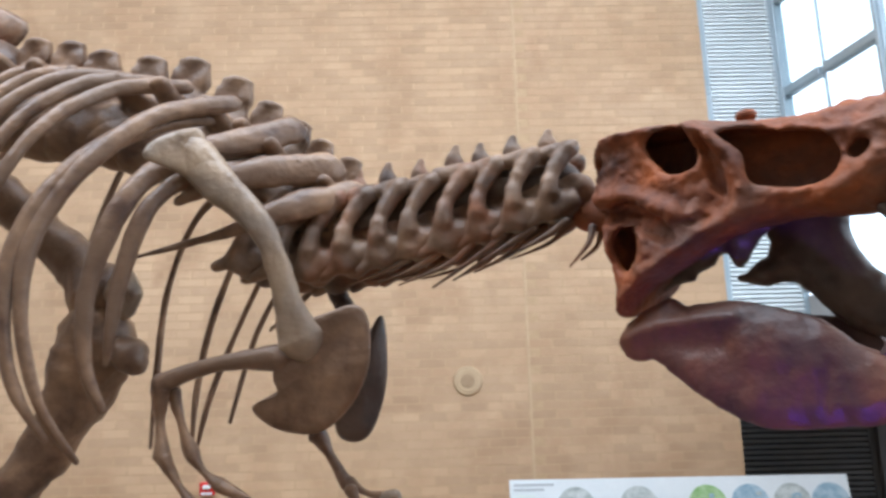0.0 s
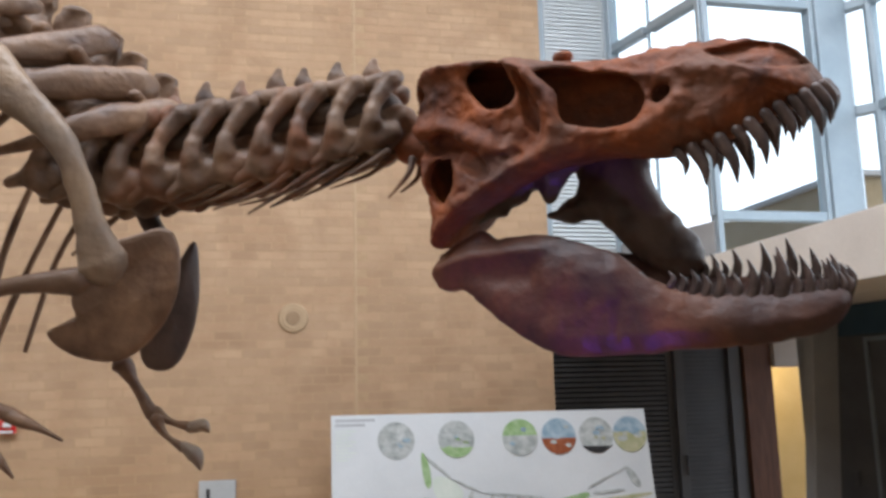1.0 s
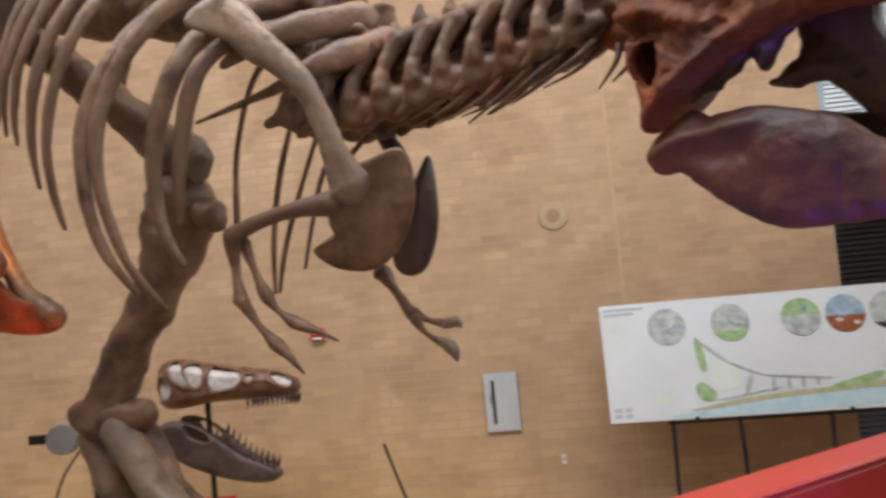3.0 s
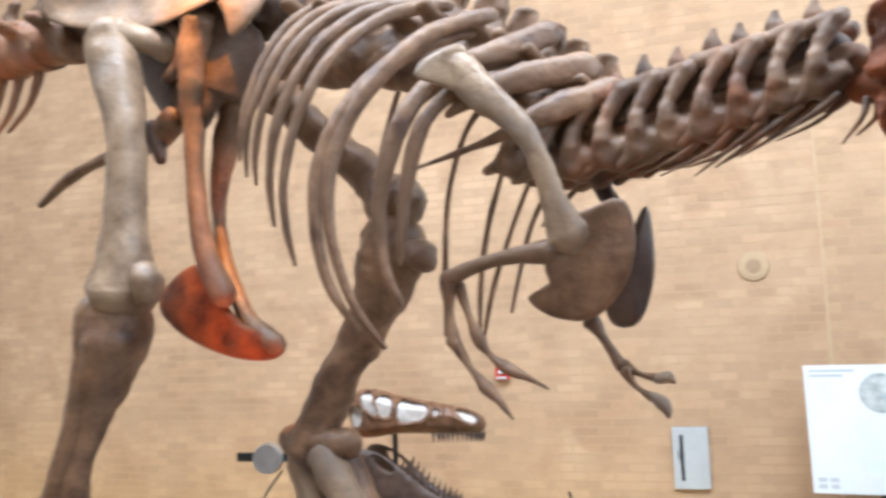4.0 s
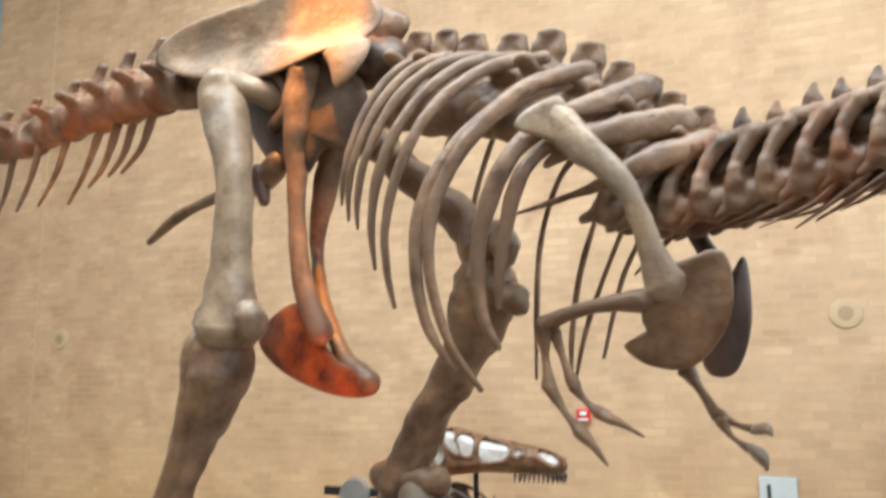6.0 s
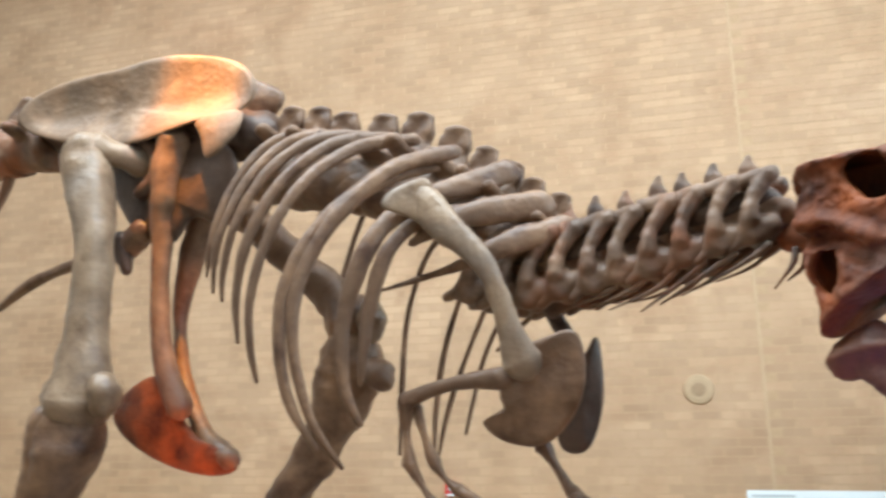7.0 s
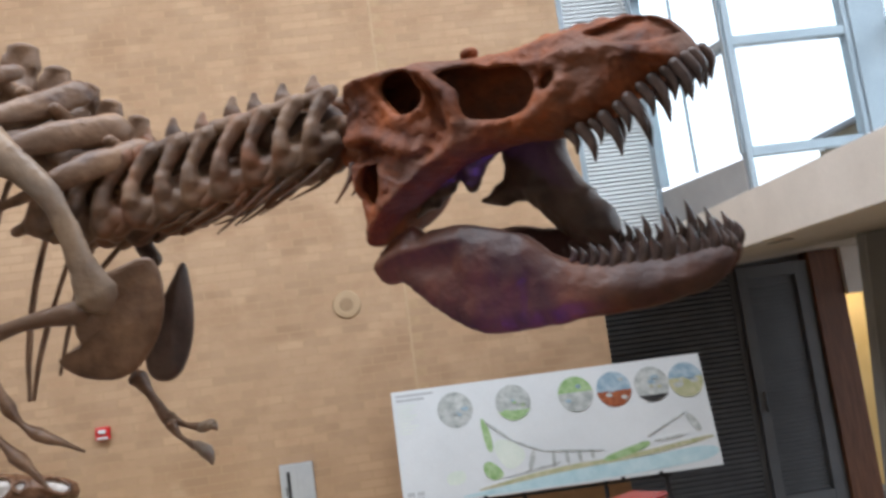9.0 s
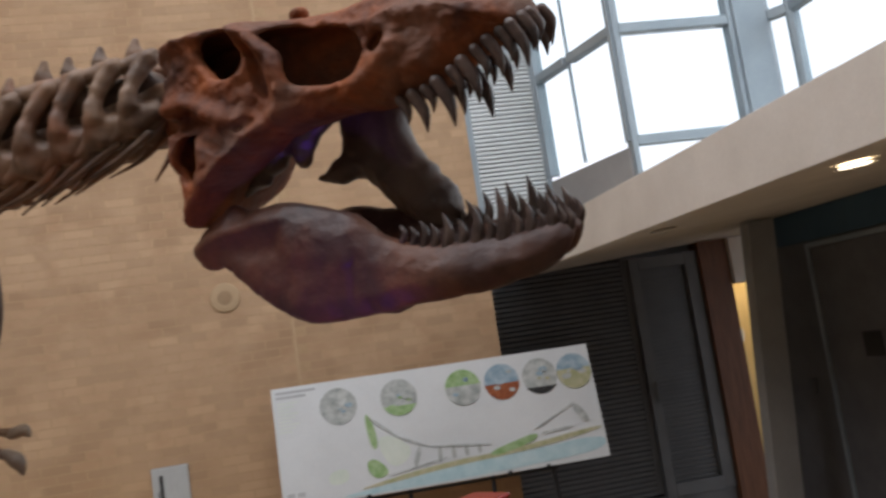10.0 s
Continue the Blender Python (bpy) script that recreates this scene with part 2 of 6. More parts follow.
def curve_points(pts, vals, steps):
    """Catmull-Rom through points and values."""
    P = np.array(pts, float)
    R = np.array(vals, float)
    n = len(P)
    if n == 2:
        t = np.linspace(0, 1, steps + 1)[:, None]
        return P[0] + (P[1] - P[0]) * t, R[0] + (R[1] - R[0]) * t[:, 0]
    out, rad = [], []
    for i in range(n - 1):
        a, b, c, d = P[max(i - 1, 0)], P[i], P[i + 1], P[min(i + 2, n - 1)]
        ra, rb, rc, rd = R[max(i - 1, 0)], R[i], R[i + 1], R[min(i + 2, n - 1)]
        for s in range(steps):
            t = s / steps
            out.append(0.5 * (2 * b + (c - a) * t + (2 * a - 5 * b + 4 * c - d) * t * t + (3 * b - a - 3 * c + d) * t ** 3))
            rad.append(max(0.5 * (2 * rb + (rc - ra) * t + (2 * ra - 5 * rb + 4 * rc - rd) * t * t + (3 * rb - ra - 3 * rc + rd) * t ** 3), min(ra, rb, rc, rd) * 0.6))
    out.append(P[-1])
    rad.append(R[-1])
    return np.array(out), np.array(rad)


def tube_mesh(name, pts, radii, mat, flat=1.0, sides=12, steps=8, rough=0.1, side=(0, 1, 0)):
    """A bone shaft: round or flattened section swept along a smooth line, with an uneven surface. flat squeezes it along side."""
    C, R = curve_points(pts, radii, steps)
    T = np.gradient(C, axis=0)
    T /= np.linalg.norm(T, axis=1)[:, None] + 1e-9
    s = np.array(side, float)
    # rounded ends
    head = [(C[0] - T[0] * R[0] * k, R[0] * q, T[0]) for k, q in ((0.72, 0.42), (0.42, 0.8))]
    tail = [(C[-1] + T[-1] * R[-1] * k, R[-1] * q, T[-1]) for k, q in ((0.42, 0.8), (0.72, 0.42))]
    C = np.array([h[0] for h in head] + list(C) + [h[0] for h in tail])
    R = np.array([h[1] for h in head] + list(R) + [h[1] for h in tail])
    T = np.array([h[2] for h in head] + list(T) + [h[2] for h in tail])
    verts, faces = [], []
    for i in range(len(C)):
        a = s - T[i] * (s @ T[i])
        if np.linalg.norm(a) < 1e-3:
            a = np.cross(T[i], (0, 0, 1.0)) + 1e-4
        a /= np.linalg.norm(a)
        b = np.cross(T[i], a)
        for j in range(sides):
            w = 2 * math.pi * j / sides
            spot_at = Vector(C[i]) + (Vector(a) * math.cos(w) + Vector(b) * math.sin(w)) * float(R[i])
            wob = 1 + rough * (1.7 * noise.noise(spot_at * 8) + 0.9 * noise.noise(spot_at * 24) + 0.5 * math.cos(2 * w + 5 * noise.noise(Vector(C[i]) * 3)))
            verts.append(C[i] + (a * math.cos(w) * flat + b * math.sin(w)) * R[i] * wob)
    for i in range(len(C) - 1):
        for j in range(sides):
            k = (j + 1) % sides
            faces.append((i * sides + j, i * sides + k, (i + 1) * sides + k, (i + 1) * sides + j))
    for end, sign in ((0, -1), (len(C) - 1, 1)):
        verts.append(C[end] + T[end] * R[end] * 0.5 * sign)
        c = len(verts) - 1
        for j in range(sides):
            k = (j + 1) % sides
            faces.append((end * sides + k, end * sides + j, c) if end == 0 else (end * sides + j, end * sides + k, c))
    return mesh_of(name, verts, faces, mat, True)


def tube(name, pts, radii, mat, parent=None, label="", **kw):
    return child(name, tube_mesh(name, pts, radii, mat, **kw), parent, label)


def surface(name, field, lo, hi, h, mat):
    """The smooth surface where a field of distances is nought (surface nets). field takes three arrays."""
    ax = [np.arange(lo[i] - 2 * h, hi[i] + 2.5 * h, h) for i in range(3)]
    X, Y, Z = np.meshgrid(*ax, indexing="ij")
    F = field(X, Y, Z)
    S = F < 0
    n = F.shape
    acc = np.zeros((n[0] - 1, n[1] - 1, n[2] - 1, 3))
    cnt = np.zeros((n[0] - 1, n[1] - 1, n[2] - 1))
    corners = [(i, j, k) for i in (0, 1) for j in (0, 1) for k in (0, 1)]

    def cut(c):
        return tuple(slice(c[d], n[d] - 1 + c[d]) for d in range(3))

    for c in corners:
        for d in range(3):
            if c[d] == 0:
                e = tuple(1 if q == d else c[q] for q in range(3))
                fa, fb = F[cut(c)], F[cut(e)]
                cross = (fa < 0) != (fb < 0)
                t = np.where(cross, fa / np.where(cross, fa - fb, 1), 0)
                for q in range(3):
                    acc[..., q] += np.where(cross, c[q] + (t if q == d else 0), 0)
                cnt += cross
    live = cnt > 0
    index = -np.ones(cnt.shape, int)
    index[live] = np.arange(live.sum())
    cells = np.argwhere(live)
    pos = (cells + acc[live] / cnt[live][:, None]) * h + np.array([a[0] for a in ax])
    faces = []
    for d in range(3):
        a, b = [(1, 2), (2, 0), (0, 1)][d]
        inner = [slice(1, n[q] - 1) for q in range(3)]
        one, two = list(inner), list(inner)
        one[d], two[d] = slice(0, n[d] - 1), slice(1, n[d])
        s1, s2 = S[tuple(one)], S[tuple(two)]
        for flip, sel in ((False, s1 & ~s2), (True, ~s1 & s2)):
            e = np.argwhere(sel)
            if not len(e):
                continue
            e[:, a] += 1
            e[:, b] += 1
            quad = []
            for da, db in ((0, 0), (-1, 0), (-1, -1), (0, -1)):
                c = e.copy()
                c[:, a] += da
                c[:, b] += db
                quad.append(index[c[:, 0], c[:, 1], c[:, 2]])
            q = np.stack(quad, 1)
            faces.append(q[:, ::-1] if flip else q)
    faces = np.concatenate(faces)
    return mesh_of(name, pos.tolist(), faces.tolist(), mat, True)


def cone_d(X, Y, Z, a, b, ra, rb):
    """Distance to a tapered rod from a to b."""
    a, b = np.array(a, float), np.array(b, float)
    d = b - a
    t = np.clip(((X - a[0]) * d[0] + (Y - a[1]) * d[1] + (Z - a[2]) * d[2]) / (d @ d), 0, 1)
    return np.sqrt((X - a[0] - d[0] * t) ** 2 + (Y - a[1] - d[1] * t) ** 2 + (Z - a[2] - d[2] * t) ** 2) - (ra + (rb - ra) * t)


def ball_d(X, Y, Z, c, r):
    q = np.sqrt(((X - c[0]) / r[0]) ** 2 + ((Y - c[1]) / r[1]) ** 2 + ((Z - c[2]) / r[2]) ** 2)
    return (q - 1) * min(r)


def blend(a, b, k):
    h = np.clip(0.5 + 0.5 * (b - a) / k, 0, 1)
    return b + (a - b) * h - k * h * (1 - h)


def carve(a, b, k):
    return -blend(-a, b, k)


def polygon_d(X, Z, pts):
    """Signed distance to a closed outline in a plane, negative inside."""
    best = np.full(X.shape, 1e9)
    inside = np.zeros(X.shape, bool)
    for i in range(len(pts)):
        (x0, z0), (x1, z1) = pts[i - 1], pts[i]
        dx, dz = x1 - x0, z1 - z0
        t = np.clip(((X - x0) * dx + (Z - z0) * dz) / (dx * dx + dz * dz + 1e-12), 0, 1)
        best = np.minimum(best, (X - x0 - dx * t) ** 2 + (Z - z0 - dz * t) ** 2)
        cross = ((z0 > Z) != (z1 > Z)) & (X < x0 + (Z - z0) * dx / (dz if abs(dz) > 1e-9 else 1e-9))
        inside ^= cross
    return np.where(inside, -1, 1) * np.sqrt(best)


def rounded(pts, times=2):
    """Corner-cutting of a closed outline."""
    P = [np.array(p, float) for p in pts]
    for _ in range(times):
        Q = []
        for i in range(len(P)):
            a, b = P[i], P[(i + 1) % len(P)]
            Q += [a * 0.75 + b * 0.25, a * 0.25 + b * 0.75]
        P = Q
    return P


def plate_mesh(name, pts, thick, mat, normal=(0.2, -0.98, 0.0), bowl=0.0):
    """A flat bone with a rounded rim: outline points in space, thickest in the middle. bowl hollows it towards the normal."""
    P = np.array(rounded(pts), float)
    c = P.mean(0)
    P = c + (P - c) * 1.05
    nrm = np.array(normal, float)
    nrm /= np.linalg.norm(nrm)
    rings = [1.0, 0.95, 0.86, 0.72, 0.52, 0.28]
    m = len(P)
    verts, faces = [], []
    for sgn in (1, -1):
        for s in rings:
            for p in P:
                q = c + (p - c) * s
                lift = thick * math.sqrt(max(1 - s * s, 0.0)) * (1 + 0.5 * noise.noise(Vector(q) * 7 + Vector((sgn, 0, 0))))
                verts.append(q + nrm * (sgn * lift + bowl * (s * s - 0.5)))
        verts.append(c + nrm * (sgn * thick - 0.5 * bowl))
    base = len(rings) * m + 1
    for k, sgn in ((0, 1), (base, -1)):
        for r in range(len(rings) - 1):
            for j in range(m):
                f = (k + r * m + j, k + r * m + (j + 1) % m, k + (r + 1) * m + (j + 1) % m, k + (r + 1) * m + j)
                faces.append(f if sgn > 0 else f[::-1])
        for j in range(m):
            f = (k + (len(rings) - 1) * m + j, k + (len(rings) - 1) * m + (j + 1) % m, k + base - 1)
            faces.append(f if sgn > 0 else f[::-1])
    me = mesh_of(name, verts, faces, mat, True)
    bm = bmesh.new()
    bm.from_mesh(me)
    bmesh.ops.remove_doubles(bm, verts=bm.verts, dist=1e-5)
    bmesh.ops.recalc_face_normals(bm, faces=bm.faces)
    bm.to_mesh(me)
    bm.free()
    return me


def plate(name, pts, thick, mat, parent=None, label="", **kw):
    return child(name, plate_mesh(name, pts, thick, mat, **kw), parent, label)


# ---- the hall ----
WALL = 6.4


def structure(ob, label, category):
    return tagged(ob, label, category, kind="structure")


structure(block("floor", (-11.5, -7.5, -0.2), (8, 9.6, 0), FLOOR, bevel=0), "pale brown wooden floor of the museum hall", "floor")
structure(block("ceiling", (-11.5, -7.5, 8.0), (8, 9.6, 8.2), WHITE, bevel=0), "plain white ceiling high over the hall", "ceiling")
structure(block("wall_west", (-11.5, -7.5, 0), (-11.2, 9.6, 8.0), WHITE, bevel=0), "plain white side wall of the hall", "wall")
structure(block("wall_south", (-11.2, -7.5, 0), (8, -7.2, 8.0), WHITE, bevel=0), "plain white wall closing the hall", "wall")

# brick wall: mortar core, raised bricks, sealed movement joints
brick_wall = structure(block("wall_north", (-8.66, WALL + 0.0022, 0), (2.3, WALL + 0.4, 8.0), MORTAR, bevel=0), "sand-coloured brick wall in running bond with flush joints", "wall")
BW, BH = 0.2055, 0.0665
JOINTS = (0.735, -7.74)


def brick_boxes(x0, x1, rows, skip):
    for r in rows:
        shift = (r % 2) * BW / 2
        k0 = int(math.floor((x0 - shift) / BW)) - 1
        x = k0 * BW + shift
        while x < x1:
            a, b = max(x + 0.0025, x0), min(x + BW - 0.0025, x1)
            for j in JOINTS:
                if a < j < b:
                    a, b = (a, j - 0.008) if j - a > b - j else (j + 0.008, b)
            if b - a > 0.03 and not skip(x, r):
                yield a, b, r * BH + 0.0025, (r + 1) * BH - 0.0025
            x += BW


def near(x, r):
    return -0.5 < x < 1.5 and 1.55 < r * BH < 3.1


verts, faces = [], []
rnd = random.Random(4)
for a, b, z0, z1 in brick_boxes(-8.655, 2.295, range(0, 120), near):
    y = WALL + rnd.uniform(-0.0007, 0.0007)
    k = len(verts)
    verts += [(a, WALL + 0.02, z0), (b, WALL + 0.02, z0), (b, WALL + 0.02, z1), (a, WALL + 0.02, z1), (a + 0.003, y, z0 + 0.003), (b - 0.003, y, z0 + 0.003), (b - 0.003, y, z1 - 0.003), (a + 0.003, y, z1 - 0.003)]
    faces += [(k + 4, k + 5, k + 6, k + 7), (k, k + 1, k + 5, k + 4), (k + 1, k + 2, k + 6, k + 5), (k + 2, k + 3, k + 7, k + 6), (k + 3, k, k + 4, k + 7)]
tagged(child("brickwork", mesh_of("brickwork", verts, faces, BRICKS), brick_wall), kind="stuff")
for j in JOINTS:
    block("movement_joint", (j - 0.008, WALL - 0.001, 0), (j + 0.008, WALL + 0.01, 7.99), SEALANT, brick_wall, 0.001)


def louvres(name, x0, x1, y, z0, z1, pitch, mat, label, frame_mat=None, face=0.05):
    """A louvred panel: backing, two stiles and sloping slats, one by one."""
    top = structure(block(name, (x0, y + 0.06, z0), (x1, y + 0.1, z1), mat, bevel=0), label, "louvre panel")
    for a, b in ((x0, x0 + face), (x1 - face, x1)):
        block("stile", (a, y - 0.01, z0), (b, y + 0.058, z1), frame_mat or mat, top, 0.003)
    me = mesh_of("slat", [(x0 + face, y, 0), (x1 - face, y, 0), (x1 - face, y + 0.055, pitch * 0.75), (x0 + face, y + 0.055, pitch * 0.75),
                          (x0 + face, y, pitch * 0.6), (x1 - face, y, pitch * 0.6), (x1 - face, y + 0.055, pitch * 1.25), (x0 + face, y + 0.055, pitch * 1.25)],
                 [(0, 1, 5, 4), (4, 5, 6, 7), (3, 2, 1, 0), (1, 2, 6, 5), (0, 4, 7, 3), (2, 3, 7, 6)], mat)
    z = z0
    while z < z1 - pitch:
        ob = child("slat", me, top)
        ob.location = (0, 0, z)
        z += pitch
    return top


louvres("louvre_upper", 2.305, 2.96, WALL + 0.04, 2.6, 7.95, 0.036, LOUVRE, "pale grey metal louvre panel beside the glazing", ALU)
louvres("louvre_lower", 2.3, 4.12, 8.0, 0.25, 2.6, 0.05, LOUVRE_SHADED, "grey metal louvre wall, coloured dark for the shade under the soffit", LOUVRE_SHADED)
louvres("louvre_west", -10.9, -8.68, WALL + 0.05, 0.35, 7.95, 0.245, LOUVRE_MID, "grey metal louvre panel at the end of the brick wall", ALU, 0.09)
structure(block("wall_base", (-11.2, WALL + 0.04, 0), (-8.68, WALL + 0.4, 0.348), BLUE, bevel=0), "blue painted plinth wall below louvres", "wall")
structure(block("wall_base_east", (2.3, 7.98, 0), (8, 8.3, 0.22), DOORFRAME, bevel=0), "low grey base below louvres", "wall")
structure(block("wall_reveal", (2.1, WALL + 0.4, 0), (2.3, 8.3, 8.0), GREYWALL, bevel=0), "plain wall return behind the brick wall", "wall")
structure(block("wall_back_east", (2.3, 8.12, 0.22), (5.08, 8.4, 2.675), GREYWALL, bevel=0), "plain grey wall behind the louvres", "wall")

# louvred door with its pale frame
door = thing("door_1", "louvred door, coloured dark for shade, in a grey metal frame", "door", kind="structure", at=(4.55, 8.0, 0.2))
for a, b, c, d in ((4.13, 4.235, 0.2, 2.6), (4.74, 4.88, 0.2, 2.6), (4.235, 4.74, 2.47, 2.6), (4.235, 4.74, 0.2, 0.33)):
    block("door_frame", (a, 7.95, c), (b, 8.05, d), DOORFRAME, door, 0.006)
# leaf and slats take the shaded louvre grey, shade included in the colour
block("door_leaf", (4.235, 8.02, 0.33), (4.74, 8.06, 2.47), LOUVRE_SHADED, door, 0.003)
me = mesh_from("slat", box_bm((4.245, 7.99, 0.004), (4.73, 8.03, 0.026), 0.003), LOUVRE_SHADED)
for i in range(46):
    ob = child("slat", me, door)
    ob.location = (0, 0, 0.34 + i * 0.0455)
block("door_handle", (4.2, 7.92, 1.15), (4.215, 7.949, 1.35), DOORFRAME, door, 0.006)
structure(block("wood_panel", (4.885, 7.9, 0.0), (5.2, 8.1, 2.675), WOOD, bevel=0.006), "red-brown stained wooden panel", "panel")
structure(block("lintel", (5.205, 7.85, 2.2), (6.0, 8.15, 2.675), WHITE, bevel=0.004), "white plastered lintel over the side opening", "lintel")

# lit room behind the opening
structure(block("wall_yellow", (5.0, 9.3, 0), (8, 9.5, 2.6), YELLOWWALL, bevel=0), "yellow painted wall of the lit side room", "wall")
rl, rd = lamp("side_room_lamp", "AREA", 12, (1.0, 0.78, 0.45), look((5.9, 8.8, 2.5), (5.9, 9.0, 0)))
rd.size = 0.6
block_sign = thing("round_sign", "round blue and white sign on the yellow wall", "sign", at=(5.85, 9.29, 1.55))
disc("sign_disc", (5.85, 9.285, 1.6), (0, -1, 0), 0.15, 0.02, PAPER, block_sign)
disc("sign_ring", (5.85, 9.27, 1.6), (0, -1, 0), 0.1, 0.012, P_SKY, block_sign)

# soffit, fascia, column and the dark wall of the corridor
soffit = mesh_of("soffit", [(2.96, -7.2, 2.56), (4.9, -7.2, 2.68), (8, -7.2, 2.68), (8, 8.4, 2.68), (4.9, 8.4, 2.68), (2.96, 8.4, 2.56), (2.96, -7.2, 2.8), (8, -7.2, 2.8), (8, 8.4, 2.8), (2.96, 8.4, 2.8)],
                 [(0, 5, 4, 1), (1, 4, 3, 2), (6, 7, 8, 9), (0, 1, 2, 7, 6), (5, 9, 8, 3, 4), (2, 3, 8, 7), (0, 6, 9, 5)], WHITE)
structure(child("soffit", soffit, None), "white plaster soffit over the corridor", "soffit")
structure(block("fascia", (2.86, -7.2, 2.55), (2.96, WALL + 0.04, 2.88), WHITE, bevel=0.004), "broad white plaster fascia of the bulkhead", "fascia")
structure(block("ledge", (2.96, -7.2, 2.804), (5.2, 8.0, 2.876), WHITE, bevel=0), "white ledge behind the bulkhead fascia", "ledge")
# the column leans a little
lean = Matrix.Identity(4)
lean[0][2] = 0.085
structure(block("column", (4.036, 5.85, 0), (4.265, 5.97, 2.63), GREYWALL, bevel=0.01, turn=lean), "grey plastered leaning column under the soffit", "column")
structure(block("wall_corridor", (4.82, -7.2, 0), (5.05, 6.75, 2.675), DARKDOOR, bevel=0), "dark charcoal corridor wall", "wall")
structure(block("wall_corridor_end", (4.82, 6.755, 0), (5.05, 6.9, 2.675), GREYWALL, bevel=0), "grey plastered end of the corridor wall", "wall")
structure(block("blue_band", (4.795, -7.2, 2.42), (4.818, 6.74, 2.67), BLUE, bevel=0.003), "dark blue painted band above the corridor doors", "band")
door2 = thing("door_2", "charcoal flush door with pale edge trim", "door", kind="structure", at=(4.81, 5.4, 0))
block("door_leaf", (4.8, 4.88, 0.01), (4.818, 5.94, 2.36), DARKDOOR, door2, 0.003)
block("edge_trim", (4.785, 5.945, 0.0), (4.817, 5.975, 2.4), ALU, door2, 0.002)
block("edge_trim", (4.785, 4.86, 2.365), (4.817, 5.943, 2.4), ALU, door2, 0.002)
block("door_plate", (4.79, 5.3, 1.5), (4.799, 5.5, 1.68), INK, door2, 0.002)
block("light_switch", (4.79, 6.2, 1.2), (4.818, 6.28, 1.32), DARKDOOR, door2, 0.002)

# recessed downlights
for i, (x, y) in enumerate(((3.2, 3.15), (3.15, 5.0), (3.2, 1.3), (3.2, -0.6))):
    dl = thing("downlight", "round recessed downlight in the soffit", "downlight", "downlights", at=(x, y, 2.56))
    bm = bmesh.new()
    bmesh.ops.create_circle(bm, segments=32, radius=0.095)
    ring = bmesh.ops.extrude_edge_only(bm, edges=list(bm.edges))
    for v in ring["geom"]:
        if isinstance(v, bmesh.types.BMVert):
            v.co *= 0.75
            v.co.z += 0.012
    bm.transform(Matrix.Translation((x, y, 2.556)) @ Matrix.Rotation(-0.0618, 4, "Y"))
    child("trim_ring", mesh_from("trim_ring", bm, WHITE), dl)
    if i != 1:
        spot("downlight_lamp", 30, (1.0, 0.86, 0.66), (x, y, 2.53), (x, y, 0), 110, 0.06)
    disc("lens", (x, y, 2.562), (0.0617, 0, -1), 0.068, 0.006, DOWNLIGHT if i != 1 else PALEINK, dl)

# glazed bay over the bulkhead
P0, P1, P2, P3, P4 = Vector((2.975, 6.42, 0)), Vector((3.225, 5.385, 0)), Vector((4.12, 5.385, 0)), Vector((4.42, 5.372, 0)), Vector((4.535, 5.21, 0))
BARS = (3.25, 4.07, 4.91, 5.75, 6.59, 7.43)


def bar(name, a, b, z0, z1, half, mat, parent):
    """An upright or level bar of a window between two plan points."""
    d = (b - a).normalized()
    n = Vector((d.y, -d.x, 0)) * half
    pts = [a - n, b - n, b + n, a + n]
    v = [(p.x, p.y, z0) for p in pts] + [(p.x, p.y, z1) for p in pts]
    f = [(0, 1, 2, 3), (7, 6, 5, 4), (0, 4, 5, 1), (1, 5, 6, 2), (2, 6, 7, 3), (3, 7, 4, 0)]
    me = mesh_of(name, v, f, mat)
    bm = bmesh.new()
    bm.from_mesh(me)
    bmesh.ops.recalc_face_normals(bm, faces=bm.faces)
    bmesh.ops.bevel(bm, geom=list(bm.edges), offset=0.005, segments=1, affect="EDGES")
    bm.to_mesh(me)
    bm.free()
    return child(name, me, parent)


def glazing(name, a, b, uprights, bottom, label, slim=0.012):
    """A window wall: end posts, slim or stout uprights, transoms, and a pane in every light."""
    w = thing(name, label, "window", kind="structure", at=((a.x + b.x) / 2, (a.y + b.y) / 2, bottom))
    d = (b - a).normalized()
    cuts = [0.0, *uprights, (b - a).length]
    for c in cuts:
        h = slim if 0 < c < cuts[-1] else 0.022
        bar("mullion", a + d * (c - h), a + d * (c + h), bottom, 7.95, 0.05 if h > 0.015 else 0.02, ALU, w)
    levels = [bottom - 0.03, *[z for z in BARS if z > bottom + 0.1], 7.95]
    for i in range(len(cuts) - 1):
        p, q = a + d * (cuts[i] + 0.023), a + d * (cuts[i + 1] - 0.023)
        for z in levels[1:-1]:
            bar("transom", p, q, z - 0.036, z + 0.036, 0.045, ALU, w)
        for z0, z1 in zip(levels[:-1], levels[1:]):
            g = bar("pane", p, q, z0 + 0.037, z1 - 0.037, 0.006, GLASS, w)
            g.visible_shadow = False
    return w


glazing("window_1", P0, P1, (0.47,), 3.25, "tall angled aluminium window of the bay", 0.008)
glazing("window_2", P1, P2, (), 2.89, "tall aluminium window facing the hall")
glazing("window_3", P3, P4, (), 2.89, "narrow aluminium window beside the broad post")
glazing("window_4", P4, Vector((4.58, -7.0, 0)), (2.2, 4.4, 6.6, 8.8, 11.0), 2.89, "long aluminium window wall over the corridor", 0.03)
structure(bar("spandrel", P0, P1, 2.885, 3.212, 0.04, GREYWALL, None), "grey panel under the angled glazing", "panel")
structure(bar("corner_post", P2 + Vector((0.024, 0, 0)), P3 - Vector((0.024, 0, 0)), 2.885, 7.95, 0.07, ALU, None), "broad blue-grey aluminium corner post", "post")

